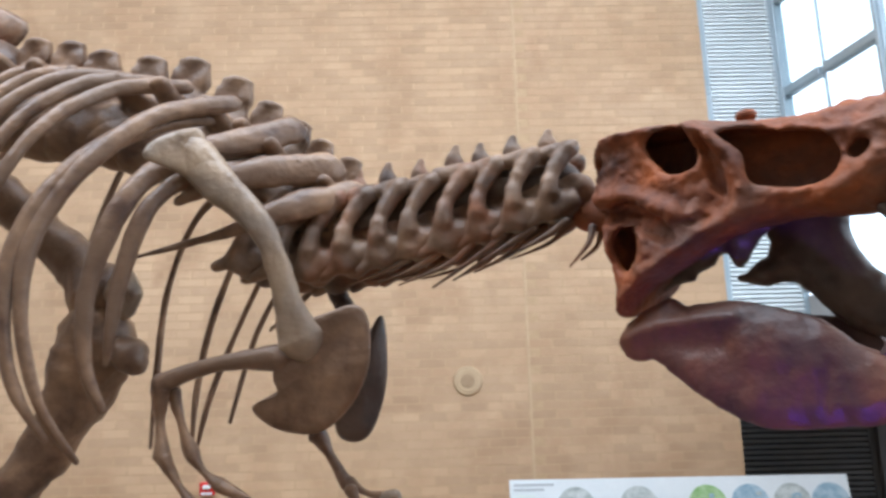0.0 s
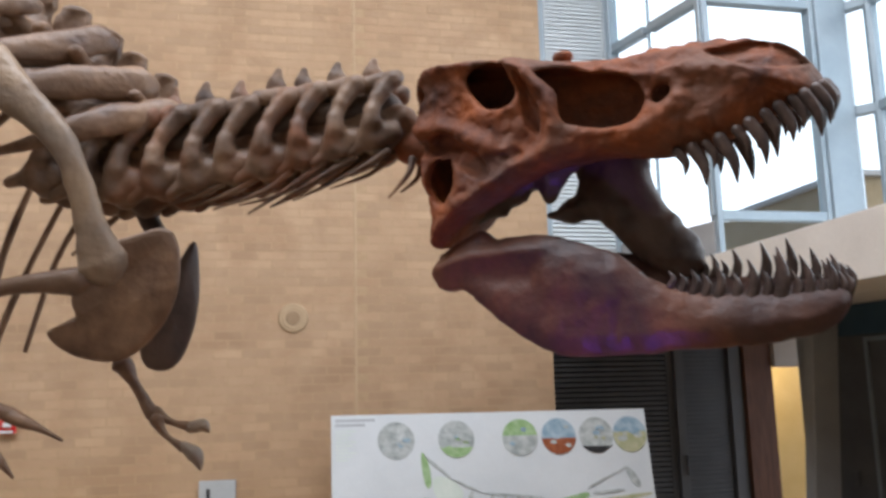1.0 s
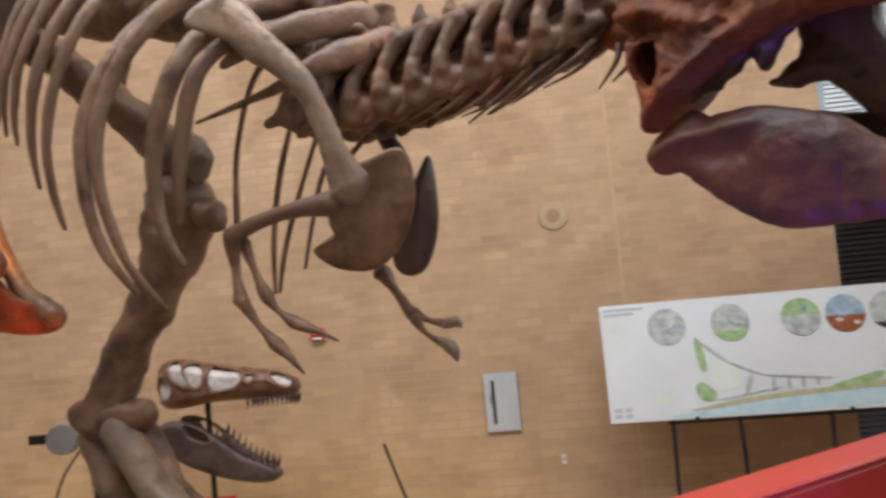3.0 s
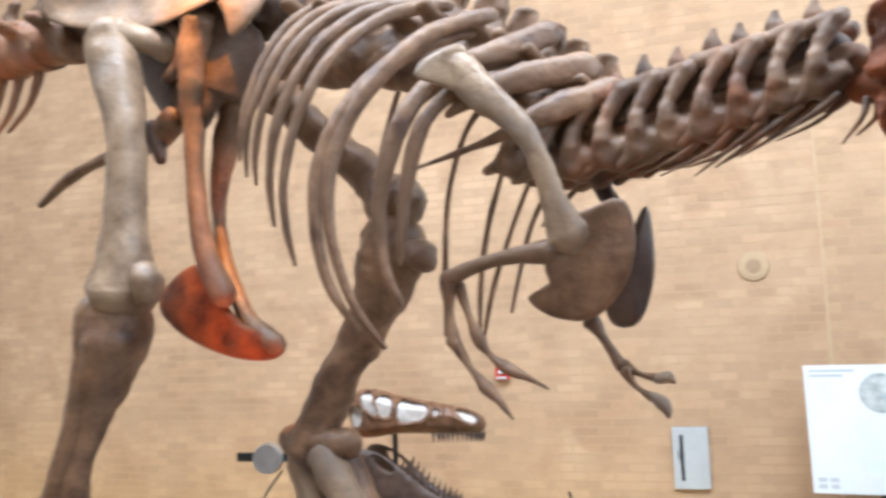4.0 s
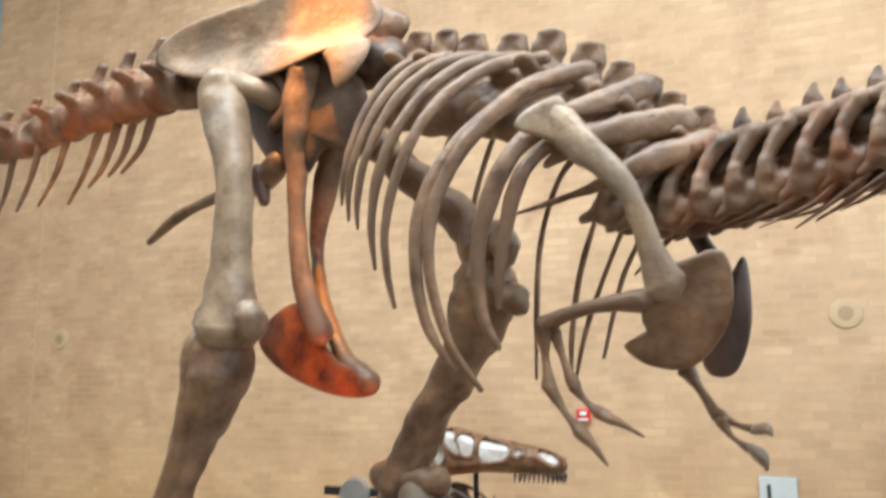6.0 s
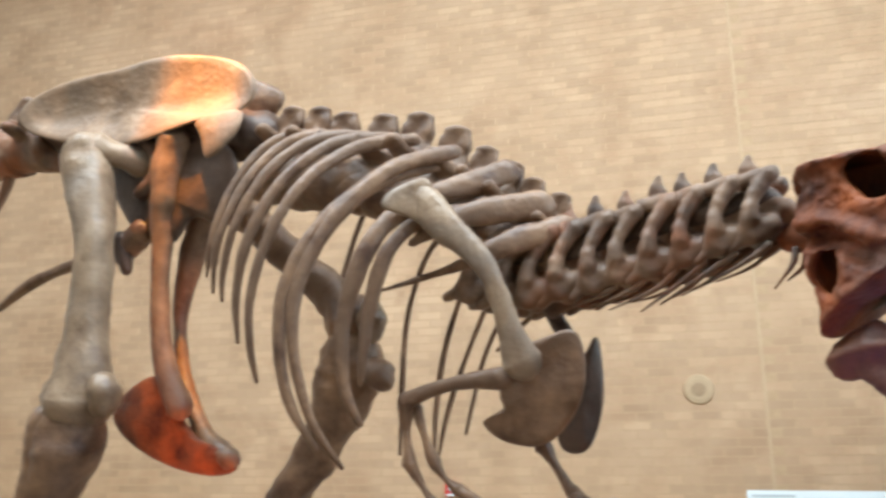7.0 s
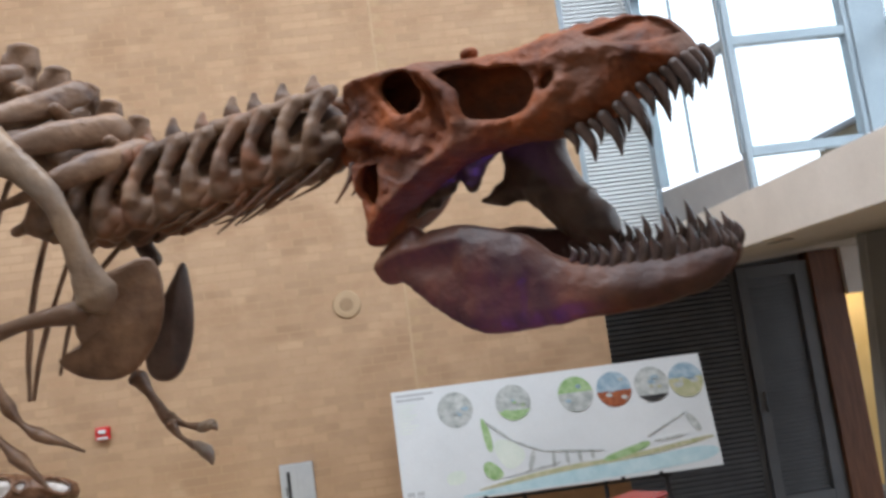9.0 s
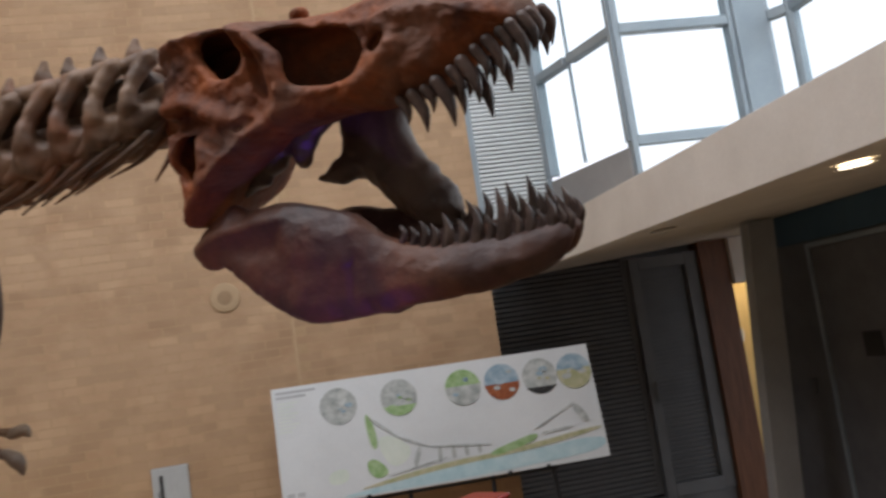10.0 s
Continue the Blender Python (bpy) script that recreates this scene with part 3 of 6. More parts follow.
# bright overcast sky far outside the glazing
v, f = [], []
for i in range(25):
    w = radians(-75 + i * 7.5)
    v += [(150 * math.cos(w), 150 * math.sin(w), -5), (150 * math.cos(w), 150 * math.sin(w), 140)]
for i in range(24):
    f.append((2 * i, 2 * i + 2, 2 * i + 3, 2 * i + 1))
structure(child("backdrop", mesh_of("backdrop", v, f, OVERCAST), None), "bright white overcast sky outside the windows", "sky")

# outside: pavement level ground, a tan building and a lamp post
structure(block("ground", (5.3, -400, -0.6), (500, 500, -0.5), PLINTH, bevel=0), "grey paved ground outside the windows", "ground")
bld = thing("building", "tan masonry building seen through the window", "building", at=(19, 24, -0.5))
block("facade", (19.2, 24, -0.5), (24, 32, 8.7), TANSTONE, bld, 0.02)
block("roof", (19.0, 23.8, 8.7), (24.2, 32.2, 8.9), WHITE, bld, 0.02)
post = thing("street_lamp", "slim grey street lamp outside the window", "street lamp", at=(12.5, 8.5, -0.5))
tube("pole", [(12.5, 8.5, -0.5), (12.5, 8.5, 4.0), (12.5, 8.5, 7.4)], (0.07, 0.06, 0.04), STEEL, post, rough=0)
tube("arm", [(12.5, 8.5, 7.3), (12.35, 8.5, 7.7), (12.0, 8.5, 7.9)], (0.035, 0.03, 0.03), STEEL, post, rough=0)
disc("lamp_head", (11.85, 8.5, 7.88), (0, 0, 1), 0.17, 0.09, STEEL, post, rim=0.06)


# ---- things on and before the brick wall ----
def wall_speaker(x, z):
    s = thing("wall_speaker", "round sand-coloured loudspeaker flush in the brick wall", "loudspeaker", "wall speakers", at=(x, WALL, z))
    disc("rim", (x, WALL - 0.008, z), (0, -1, 0), 0.112, 0.014, SPEAKER, s, rim=0.01)
    disc("grille", (x, WALL - 0.017, z), (0, -1, 0), 0.085, 0.006, SPEAKER, s, rim=0.004)
    disc("cone", (x, WALL - 0.021, z), (0, -1, 0), 0.055, 0.006, SPEAKER_CONE, s, rim=0.006)


wall_speaker(0.265, 2.62)
wall_speaker(-7.36, 2.63)

alarm = thing("fire_alarm", "small red fire alarm with a white strobe lens on brick", "fire alarm", at=(-1.66, WALL, 1.885))
block("case", (-1.713, WALL - 0.05, 1.84), (-1.607, WALL - 0.002, 1.935), REDPL, alarm, 0.008)
block("strobe_lens", (-1.685, WALL - 0.07, 1.885), (-1.63, WALL - 0.049, 1.915), PAPER, alarm, 0.006)
block("label_strip", (-1.7, WALL - 0.054, 1.845), (-1.62, WALL - 0.049, 1.862), PAPER, alarm, 0.001)

sign = thing("wall_sign", "grey wall sign with a dark strip of lettering", "sign", at=(-0.26, WALL, 1.25))
block("panel", (-0.39, WALL - 0.03, 1.02), (-0.135, WALL - 0.002, 1.465), SIGNGREY, sign, 0.005)
block("dark_strip", (-0.338, WALL - 0.034, 1.08), (-0.312, WALL - 0.029, 1.41), INK, sign, 0.001)
block("dark_strip", (-0.352, WALL - 0.034, 1.23), (-0.344, WALL - 0.029, 1.3), INK, sign, 0.001)
for i in range(3):
    block("pale_strip", (-0.27 + i * 0.04, WALL - 0.033, 1.1), (-0.26 + i * 0.04, WALL - 0.029, 1.4 - 0.06 * i), PALEINK, sign, 0.001)
outlet = thing("wall_outlet", "small beige power outlet plate on the brick wall", "outlet", at=(0.16, WALL, 0.78))
block("plate", (0.125, WALL - 0.01, 0.725), (0.195, WALL - 0.001, 0.835), SEALANT, outlet, 0.003)
for z in (0.755, 0.8):
    block("socket", (0.145, WALL - 0.013, z - 0.012), (0.175, WALL - 0.009, z + 0.012), PAPER, outlet, 0.002)


# ---- poster board on its easel ----
def poster(a, b, drop, lean):
    """a, b: upper corners; drop: the board's height; lean: how far its foot stands out."""
    a, b = Vector(a), Vector(b)
    right = (b - a).normalized()
    out = Vector((right.y, -right.x, 0)).normalized()
    down = (Vector((0, 0, -1)) * drop + out * lean).normalized()
    n = right.cross(down).normalized()
    if n.dot(out) < 0:
        n = -n
    width = (b - a).length
    board = thing("poster_board", "wide white printed planning poster clipped to an easel", "poster board", at=(a + b) / 2 + down * drop)

    def at(u, v, d=0.0):
        return a + right * u * width + down * v * drop + n * d

    def sheet(name, u0, v0, u1, v1, d, depth, mat):
        v = [at(u0, v0, d), at(u1, v0, d), at(u1, v1, d), at(u0, v1, d), at(u0, v0, d + depth), at(u1, v0, d + depth), at(u1, v1, d + depth), at(u0, v1, d + depth)]
        f = [(0, 1, 2, 3), (7, 6, 5, 4), (0, 4, 5, 1), (1, 5, 6, 2), (2, 6, 7, 3), (3, 7, 4, 0)]
        return child(name, mesh_of(name, v, f, mat), board)

    def patch(name, outline, d, mat):
        p = rounded(outline, 2)
        k = len(p)
        v = [at(u, w, d) for u, w in p] + [at(u, w, d + 0.002) for u, w in p]
        f = [tuple(range(k)), tuple(range(2 * k - 1, k - 1, -1))] + [(i, (i + 1) % k, k + (i + 1) % k, k + i) for i in range(k)]
        return child(name, mesh_of(name, v, f, mat), board)

    def round_print(u, v, r, top, low, split):
        ring = [(u + r / width * math.cos(w), v + r / drop * math.sin(w)) for w in [2 * math.pi * i / 24 for i in range(24)]]
        patch("round_picture", ring, 0.013, top)
        if low is not None:
            cut = [(x, max(y, v + split * r / drop)) for x, y in ring]
            patch("picture_part", cut, 0.016, low)

    sheet("board", 0, 0, 1, 1, 0.0, 0.012, PAPER)
    for u, t, l, s in ((0.195, P_GREY, None, 0.5), (0.38, P_GREY, P_GREEN, 0.45), (0.582, P_GREEN, P_GREY, -0.1), (0.706, P_SKY, P_RUST, 0.1), (0.829, P_GREY, INK, 0.6), (0.941, P_SKY, P_SAND, -0.15)):
        round_print(u, 0.225, 0.132, t, l, s)
    rp = random.Random(12)
    for u in (0.195, 0.38, 0.582, 0.706, 0.829, 0.941):
        for _ in range(5):
            x, y, q = u + rp.uniform(-0.03, 0.03), 0.225 + rp.uniform(-0.08, 0.08), rp.uniform(0.006, 0.016)
            patch("picture_part", [(x - q, y - q), (x + q * rp.uniform(0.6, 1.6), y - q * 1.6), (x + q, y + q * 2), (x - q * 0.7, y + q * 1.5)], 0.0185, rp.choice((P_GREY, P_SKY, P_GREY, P_GREEN if u < 0.65 else P_SAND)))
    patch("lake_print", [(0.12, 0.985), (0.3, 0.93), (0.5, 0.87), (0.75, 0.845), (0.995, 0.8), (0.995, 0.93), (0.8, 0.965), (0.5, 0.985)], 0.013, P_BLUE)
    patch("shore_print", [(0.2, 0.94), (0.45, 0.83), (0.7, 0.81), (0.99, 0.72), (0.99, 0.76), (0.75, 0.845), (0.5, 0.87), (0.3, 0.93)], 0.0145, P_SAND)
    patch("green_print", [(0.265, 0.3), (0.29, 0.38), (0.3, 0.62), (0.275, 0.63)], 0.013, P_GREEN)
    patch("green_print", [(0.255, 0.72), (0.285, 0.7), (0.325, 0.83), (0.29, 0.88), (0.26, 0.83)], 0.0155, P_GREEN)
    patch("green_print", [(0.63, 0.8), (0.72, 0.74), (0.785, 0.7), (0.785, 0.76), (0.7, 0.82), (0.635, 0.845)], 0.0155, P_GREEN)
    patch("mint_print", [(0.14, 0.76), (0.2, 0.74), (0.2, 0.86), (0.14, 0.87)], 0.013, P_MINT)
    patch("pale_print", [(0.3, 0.52), (0.36, 0.55), (0.4, 0.68), (0.37, 0.78), (0.33, 0.8), (0.3, 0.66)], 0.013, P_MINT)
    for u0, v0, u1, v1, wd in ((0.28, 0.36, 0.36, 0.56, 0.006), (0.36, 0.56, 0.45, 0.68, 0.006), (0.45, 0.68, 0.64, 0.74, 0.008), (0.42, 0.66, 0.4, 0.82, 0.008), (0.48, 0.7, 0.475, 0.82, 0.006), (0.52, 0.71, 0.52, 0.81, 0.006), (0.56, 0.72, 0.56, 0.81, 0.006), (0.6, 0.72, 0.6, 0.8, 0.006), (0.78, 0.68, 0.92, 0.5, 0.005), (0.8, 0.72, 0.9, 0.7, 0.012), (0.92, 0.52, 0.95, 0.68, 0.014), (0.32, 0.86, 0.5, 0.79, 0.005)):
        d = Vector((u1 - u0, (v1 - v0) * drop / width))
        m = Vector((-d.y, d.x)).normalized() * wd
        patch("road_print", [(u0 + m.x, v0 + m.y), (u1 + m.x, v1 + m.y), (u1 - m.x, v1 - m.y), (u0 - m.x, v0 - m.y)], 0.0175, P_GREY)
    for v, w in ((0.035, 0.12), (0.075, 0.09)):
        sheet("heading_bar", 0.012, v, 0.012 + w, v + 0.02, 0.012, 0.002, PALEINK)
    for i in range(9):
        sheet("text_bar", 0.012, 0.13 + 0.03 * i, 0.075 - 0.012 * (i % 3), 0.14 + 0.03 * i, 0.012, 0.001, P_MINT)
    for u, v in ((0.015, 0.88), (0.045, 0.88), (0.015, 0.93), (0.045, 0.93)):
        sheet("corner_mark", u, v, u + 0.022, v + 0.035, 0.012, 0.002, PALEINK)
    for u in (0.68, 0.8, 0.25):
        c = at(u, 1.0, 0.0)
        block("clip", c - Vector((0.015, 0.02, 0.02)), c + Vector((0.015, 0.005, 0.015)), BLACK, board, 0.003)
    easel = thing("easel", "dark folding easel holding the poster board", "easel", at=(at(0.4, 1)[0], at(0.4, 1)[1] + 0.1, 0))
    for u, du in ((0.2, -0.03), (0.36, 0.02), (0.64, -0.02), (0.8, 0.03)):
        p, q = at(u, 0.3, -0.03), at(u + du, 1.0, 0.0)
        foot = Vector((q.x, q.y - 0.02, 0.0))
        tube("leg", [p, at(u + du * 0.6, 0.98, -0.03), foot + Vector((0, 0.02, 0.01))], (0.014, 0.016, 0.016), BLACK, easel, rough=0, sides=6)
    tube("crossbar", [at(0.17, 1.02, -0.02), at(0.83, 1.02, -0.02)], (0.012, 0.012), BLACK, easel, rough=0, sides=6)


poster((0.52, 6.1, 1.9), (2.86, 6.02, 1.885), 0.83, 0.16)

# ---- red information panel, low side tables and stands ----
panel = thing("red_panel", "glossy red free-standing information panel", "panel", at=(0.85, 1.8, 0))
bar("slab", Vector((1.145, 2.01, 0)), Vector((0.1, 1.13, 0)), 0.0, 1.678, 0.055, RED, panel)
bar("top_cap", Vector((1.147, 2.012, 0)), Vector((0.098, 1.128, 0)), 1.679, 1.692, 0.057, RED, panel)
bar("foot_plate", Vector((1.2, 2.06, 0)), Vector((0.05, 1.09, 0)), 0.0, 0.03, 0.12, BLACK, panel)

for name, x, y, w, d, mat, lab in (("side_table", -3.12, 5.72, 0.5, 0.72, YELLOW, "small white-legged table with a yellow top"), ("side_table", -2.61, 5.95, 0.5, 0.5, REDPL, "small white-legged table with a red top")):
    tb = thing(name, lab, "table", "side tables", at=(x, y, 0))
    block("tabletop", (x - w / 2, y - d / 2, 0.695), (x + w / 2, y + d / 2, 0.72), mat, tb, 0.006)
    for sx in (-1, 1):
        for sy in (-1, 1):
            tube("leg", [(x + sx * (w / 2 - 0.03), y + sy * (d / 2 - 0.03), 0.69), (x + sx * (w / 2 - 0.03), y + sy * (d / 2 - 0.03), 0.0)], (0.016, 0.014), LEGWHITE, tb, rough=0, sides=8)
tray = thing("dark_tray", "small dark oval tray lying on a yellow table", "tray", at=(-3.1, 5.6, 0.72))
disc("dish", (-3.1, 5.6, 0.735), (0, 0, 1), 0.13, 0.03, WOOD, tray, rim=0.03)
case = thing("acrylic_case", "clear acrylic display case on a pale stand", "display case", at=(-3.75, 5.2, 0))
block("stand", (-4.1, 5.0, 0), (-3.55, 5.5, 0.42), SEALANT, case, 0.008)
for a, b in (((-4.09, 5.01), (-3.56, 5.016)), ((-4.09, 5.484), (-3.56, 5.49)), ((-4.09, 5.018), (-4.084, 5.482)), ((-3.566, 5.018), (-3.56, 5.482))):
    block("cover_panel", (*a, 0.421), (*b, 0.74), ACRYLIC, case, 0.001).visible_shadow = False
stool = thing("wooden_stool", "small pale wooden stool by the brick wall", "stool", at=(-4.75, 5.7, 0))
block("seat", (-4.92, 5.55, 0.38), (-4.58, 5.87, 0.41), OAK, stool, 0.008)
for sx in (-4.88, -4.65):
    for sy in (5.58, 5.81):
        block("leg", (sx, sy, 0), (sx + 0.04, sy + 0.04, 0.38), OAK, stool, 0.004)

plinth = thing("plinth", "low grey plinth under the mounted skeleton", "plinth", at=(-2.0, 3.2, 0))
block("plinth_body", (-3.0, 2.15, 0), (-1.0, 4.3, 0.64), PLINTH, plinth, 0.02)
block("plinth_top", (-3.03, 2.12, 0.641), (-0.97, 4.33, 0.68), PLINTH, plinth, 0.012)

stand = thing("rod_stand", "grey stand with a thin dark upright rod", "stand", at=(-0.85, 5.1, 0))
block("stand_body", (-1.3, 5.0, 0), (-0.72, 5.35, 0.8), PLINTH, stand, 0.01)
block("stand_shelf", (-2.05, 5.05, 0.0), (-1.305, 5.4, 0.72), PLINTH, stand, 0.01)
tube("rod", [(-0.8, 5.1, 0.8), (-0.86, 5.1, 0.98), (-0.93, 5.1, 1.2)], (0.01, 0.008, 0.009), BLACK, stand, rough=0, sides=6)

box = thing("floor_box", "low grey cable box beside the plinth", "cable box", at=(-2.7, 4.55, 0))
block("case", (-3.0, 4.4, 0), (-2.4, 4.7, 0.68), SIGNGREY, box, 0.015)
block("lid", (-3.01, 4.39, 0.681), (-2.39, 4.71, 0.7), PLINTH, box, 0.006)

fix = thing("round_spotlight", "round grey spotlight head on a steel bar with a hanging cable", "spotlight", at=(-2.0, 4.2, 0.68))
tube("upright", [(-2.04, 4.2, 0.68), (-2.04, 4.2, 1.62)], (0.03, 0.03), BLACK, fix, rough=0, sides=8)
block("arm", (-2.69, 4.18, 1.495), (-2.02, 4.21, 1.545), BLACK, fix, 0.004)
disc("head", (-2.46, 4.14, 1.52), (0.2, -1, 0), 0.088, 0.06, STEEL, fix, rim=0.008)
tube("cable", [(-2.38, 4.16, 1.45), (-2.5, 4.17, 1.3), (-2.56, 4.17, 1.1), (-2.52, 4.18, 0.9), (-2.3, 4.19, 0.75), (-2.12, 4.2, 0.72)], (0.006,) * 6, BLACK, fix, rough=0, sides=6)


# ---- the mounted tyrannosaur skeleton ----
rex = thing("tyrannosaur_skeleton", "mounted brown tyrannosaur skeleton with gaping jaws on a plinth", "dinosaur skeleton", at=(-2.2, 3.1, 0.7))

# hind legs
tube("femur", [(-2.496, 2.855, 3.57), (-2.435, 2.842, 3.366), (-2.363, 2.816, 3.08), (-2.361, 2.815, 2.793), (-2.36, 2.815, 2.54), (-2.369, 2.817, 2.393)], (0.1, 0.105, 0.085, 0.085, 0.115, 0.155), BONE_PALE, rex, "pale thigh bone with broad condyles", sides=22, rough=0.09)
tube("femur_head", [(-2.442, 2.874, 3.569), (-2.35, 2.936, 3.549), (-2.288, 3.025, 3.532)], (0.08, 0.065, 0.085), BONE_PALE, rex, sides=12)
tube("knee_condyle", [(-2.494, 2.824, 2.459), (-2.472, 2.819, 2.427), (-2.451, 2.814, 2.395)], (0.064, 0.081, 0.059), BONE, rex, sides=12)
tube("knee_condyle", [(-2.197, 2.738, 2.455), (-2.185, 2.736, 2.412), (-2.2, 2.76, 2.371)], (0.07, 0.075, 0.055), BONE_PALE, rex, sides=14, rough=0.14)
tube("tibia", [(-2.417, 2.838, 2.297), (-2.432, 2.841, 2.154), (-2.551, 2.867, 1.943), (-2.657, 2.89, 1.726), (-2.715, 2.902, 1.561), (-2.757, 2.911, 1.435)], (0.145, 0.14, 0.105, 0.08, 0.085, 0.115), BONE, rex, sides=22, rough=0.1)
tube("fibula", [(-2.499, 2.763, 2.334), (-2.53, 2.77, 2.103), (-2.61, 2.787, 1.841), (-2.748, 2.838, 1.567), (-2.799, 2.849, 1.429)], (0.065, 0.05, 0.04, 0.038, 0.055), BONE, rex, sides=14, rough=0.14)
tube("ankle_bone", [(-2.944, 2.921, 1.338), (-2.789, 2.857, 1.423), (-2.63, 2.833, 1.438), (-2.569, 2.84, 1.374)], (0.05, 0.07, 0.085, 0.06), BONE, rex, sides=18, rough=0.18)
tube("ankle_bone", [(-2.913, 2.904, 1.261), (-2.704, 2.828, 1.307), (-2.571, 2.83, 1.302)], (0.055, 0.07, 0.06), BONE, rex, sides=16, rough=0.3)
tube("metatarsal", [(-2.889, 2.909, 1.276), (-2.89, 2.899, 1.148), (-2.89, 2.889, 0.995), (-2.853, 2.84, 0.824)], (0.075, 0.055, 0.06, 0.06), BONE, rex, sides=10)
tube("metatarsal", [(-2.74, 2.877, 1.295), (-2.724, 2.863, 1.159), (-2.707, 2.849, 0.999), (-2.57, 2.779, 0.855)], (0.075, 0.055, 0.06, 0.06), BONE, rex, sides=10)
tube("metatarsal", [(-2.602, 2.847, 1.312), (-2.572, 2.83, 1.201), (-2.543, 2.814, 1.066), (-2.322, 2.725, 0.942)], (0.075, 0.055, 0.06, 0.06), BONE, rex, sides=10)
tube("femur", [(-1.982, 3.387, 3.396), (-1.769, 3.34, 3.203), (-1.539, 3.289, 3.016), (-1.369, 3.252, 2.849), (-1.281, 3.232, 2.737)], (0.1, 0.09, 0.085, 0.1, 0.13), BONE, rex, sides=22, rough=0.15)
tube("knee_condyle", [(-1.163, 3.124, 2.785), (-1.159, 3.124, 2.73), (-1.156, 3.123, 2.675)], (0.056, 0.071, 0.052), BONE_PALE, rex, sides=12)
tube("tibia", [(-1.283, 3.233, 2.598), (-1.313, 3.239, 2.474), (-1.414, 3.262, 2.276), (-1.562, 3.294, 2.044), (-1.693, 3.323, 1.83), (-1.751, 3.336, 1.68)], (0.15, 0.135, 0.1, 0.09, 0.1, 0.125), BONE, rex, sides=22, rough=0.13)
tube("knee_condyle", [(-1.154, 3.143, 2.527), (-1.123, 3.136, 2.493), (-1.1, 3.131, 2.468)], (0.056, 0.071, 0.052), BONE, rex, sides=12)
tube("ankle_bone", [(-1.864, 3.361, 1.713), (-1.716, 3.308, 1.697), (-1.549, 3.291, 1.706)], (0.08, 0.095, 0.07), BONE, rex, sides=12, rough=0.12)
# pale bone on these two metatarsals paints in their bluish-white highlights
tube("metatarsal", [(-1.796, 3.346, 1.631), (-1.729, 3.331, 1.428), (-1.648, 3.313, 1.253), (-1.559, 3.243, 1.097)], (0.095, 0.078, 0.07, 0.08), BONE_PALE, rex, sides=18, rough=0.14)
tube("metatarsal", [(-1.656, 3.274, 1.656), (-1.52, 3.224, 1.46), (-1.352, 3.146, 1.314), (-1.27, 3.051, 1.18)], (0.09, 0.072, 0.066, 0.078), BONE_PALE, rex, sides=18, rough=0.14)
tube("metatarsal", [(-1.617, 3.327, 1.642), (-1.477, 3.317, 1.41), (-1.35, 3.309, 1.256), (-1.208, 3.319, 1.118)], (0.085, 0.072, 0.062, 0.072), BONE, rex, sides=18, rough=0.14)
block("support_post", (-1.931, 3.505, 0.681), (-1.841, 3.595, 1.627), BLACK, rex, 0.006, "black steel post under the ankle")
for x, y, turn in ((-2.66, 2.66, -0.35), (-2.6, 2.74, 0.0), (-2.55, 2.84, 0.3), (-1.72, 3.42, -0.3), (-1.68, 3.5, 0.0), (-1.66, 3.6, 0.3)):
    tube("toe", [(x, y, 0.9), (x + 0.16, y - 0.1 + turn * 0.1, 0.79), (x + 0.34, y - 0.2 + turn * 0.35, 0.735), (x + 0.46, y - 0.26 + turn * 0.5, 0.7)], (0.06, 0.05, 0.042, 0.02), BONE, rex, sides=8)
stray = thing("small_skull", "small reddish-brown beaked skull cast beside the hind foot", "skull cast", at=(-3.2, 3.3, 0.7))
tube("crest_bar", [(-3.552, 3.626, 1.327), (-3.778, 3.675, 1.281), (-4.047, 3.733, 1.148), (-4.367, 3.802, 0.964), (-4.747, 3.884, 0.75)], (0.035, 0.03, 0.022, 0.02, 0.02), BONE_RED, stray)
tube("cheek", [(-3.55, 3.625, 1.119), (-3.894, 3.7, 1.042), (-4.234, 3.773, 0.89), (-4.674, 3.868, 0.707)], (0.1, 0.1, 0.07, 0.03), BONE_DARK_SHADED, stray, flat=0.6, rough=0.2)
tube("braincase", [(-3.579, 3.631, 1.267), (-3.836, 3.687, 1.154), (-4.077, 3.739, 1.055)], (0.1, 0.09, 0.05), BONE_DARK_SHADED, stray, rough=0.25)
tube("jaw_rod", [(-3.953, 3.712, 0.964), (-3.862, 3.693, 0.872), (-3.659, 3.649, 0.8)], (0.03, 0.025, 0.02), BONE, stray)
tube("support_rod", [(-3.3, 3.42, 0.7), (-3.3, 3.42, 1.05)], (0.015, 0.015), BLACK, stray, rough=0)
# pelvis
plate("ilium", [(-3.15, 3.17, 3.9), (-3.09, 3.16, 3.99), (-2.9, 3.12, 4.03), (-2.66, 3.07, 4.035), (-2.46, 3.03, 4.02), (-2.26, 3.0, 4.035), (-2.1, 2.97, 4.02), (-1.8, 2.9, 3.93), (-1.66, 2.86, 3.83), (-1.62, 2.85, 3.71), (-1.71, 2.85, 3.63), (-1.92, 2.87, 3.64), (-2.03, 2.89, 3.625), (-2.2, 2.93, 3.6), (-2.4, 2.98, 3.61), (-2.6, 3.02, 3.65), (-2.82, 3.07, 3.72), (-3.06, 3.14, 3.82)], 0.045, BONE_HIP, rex, "broad hip blade under an orange light", bowl=0.09)
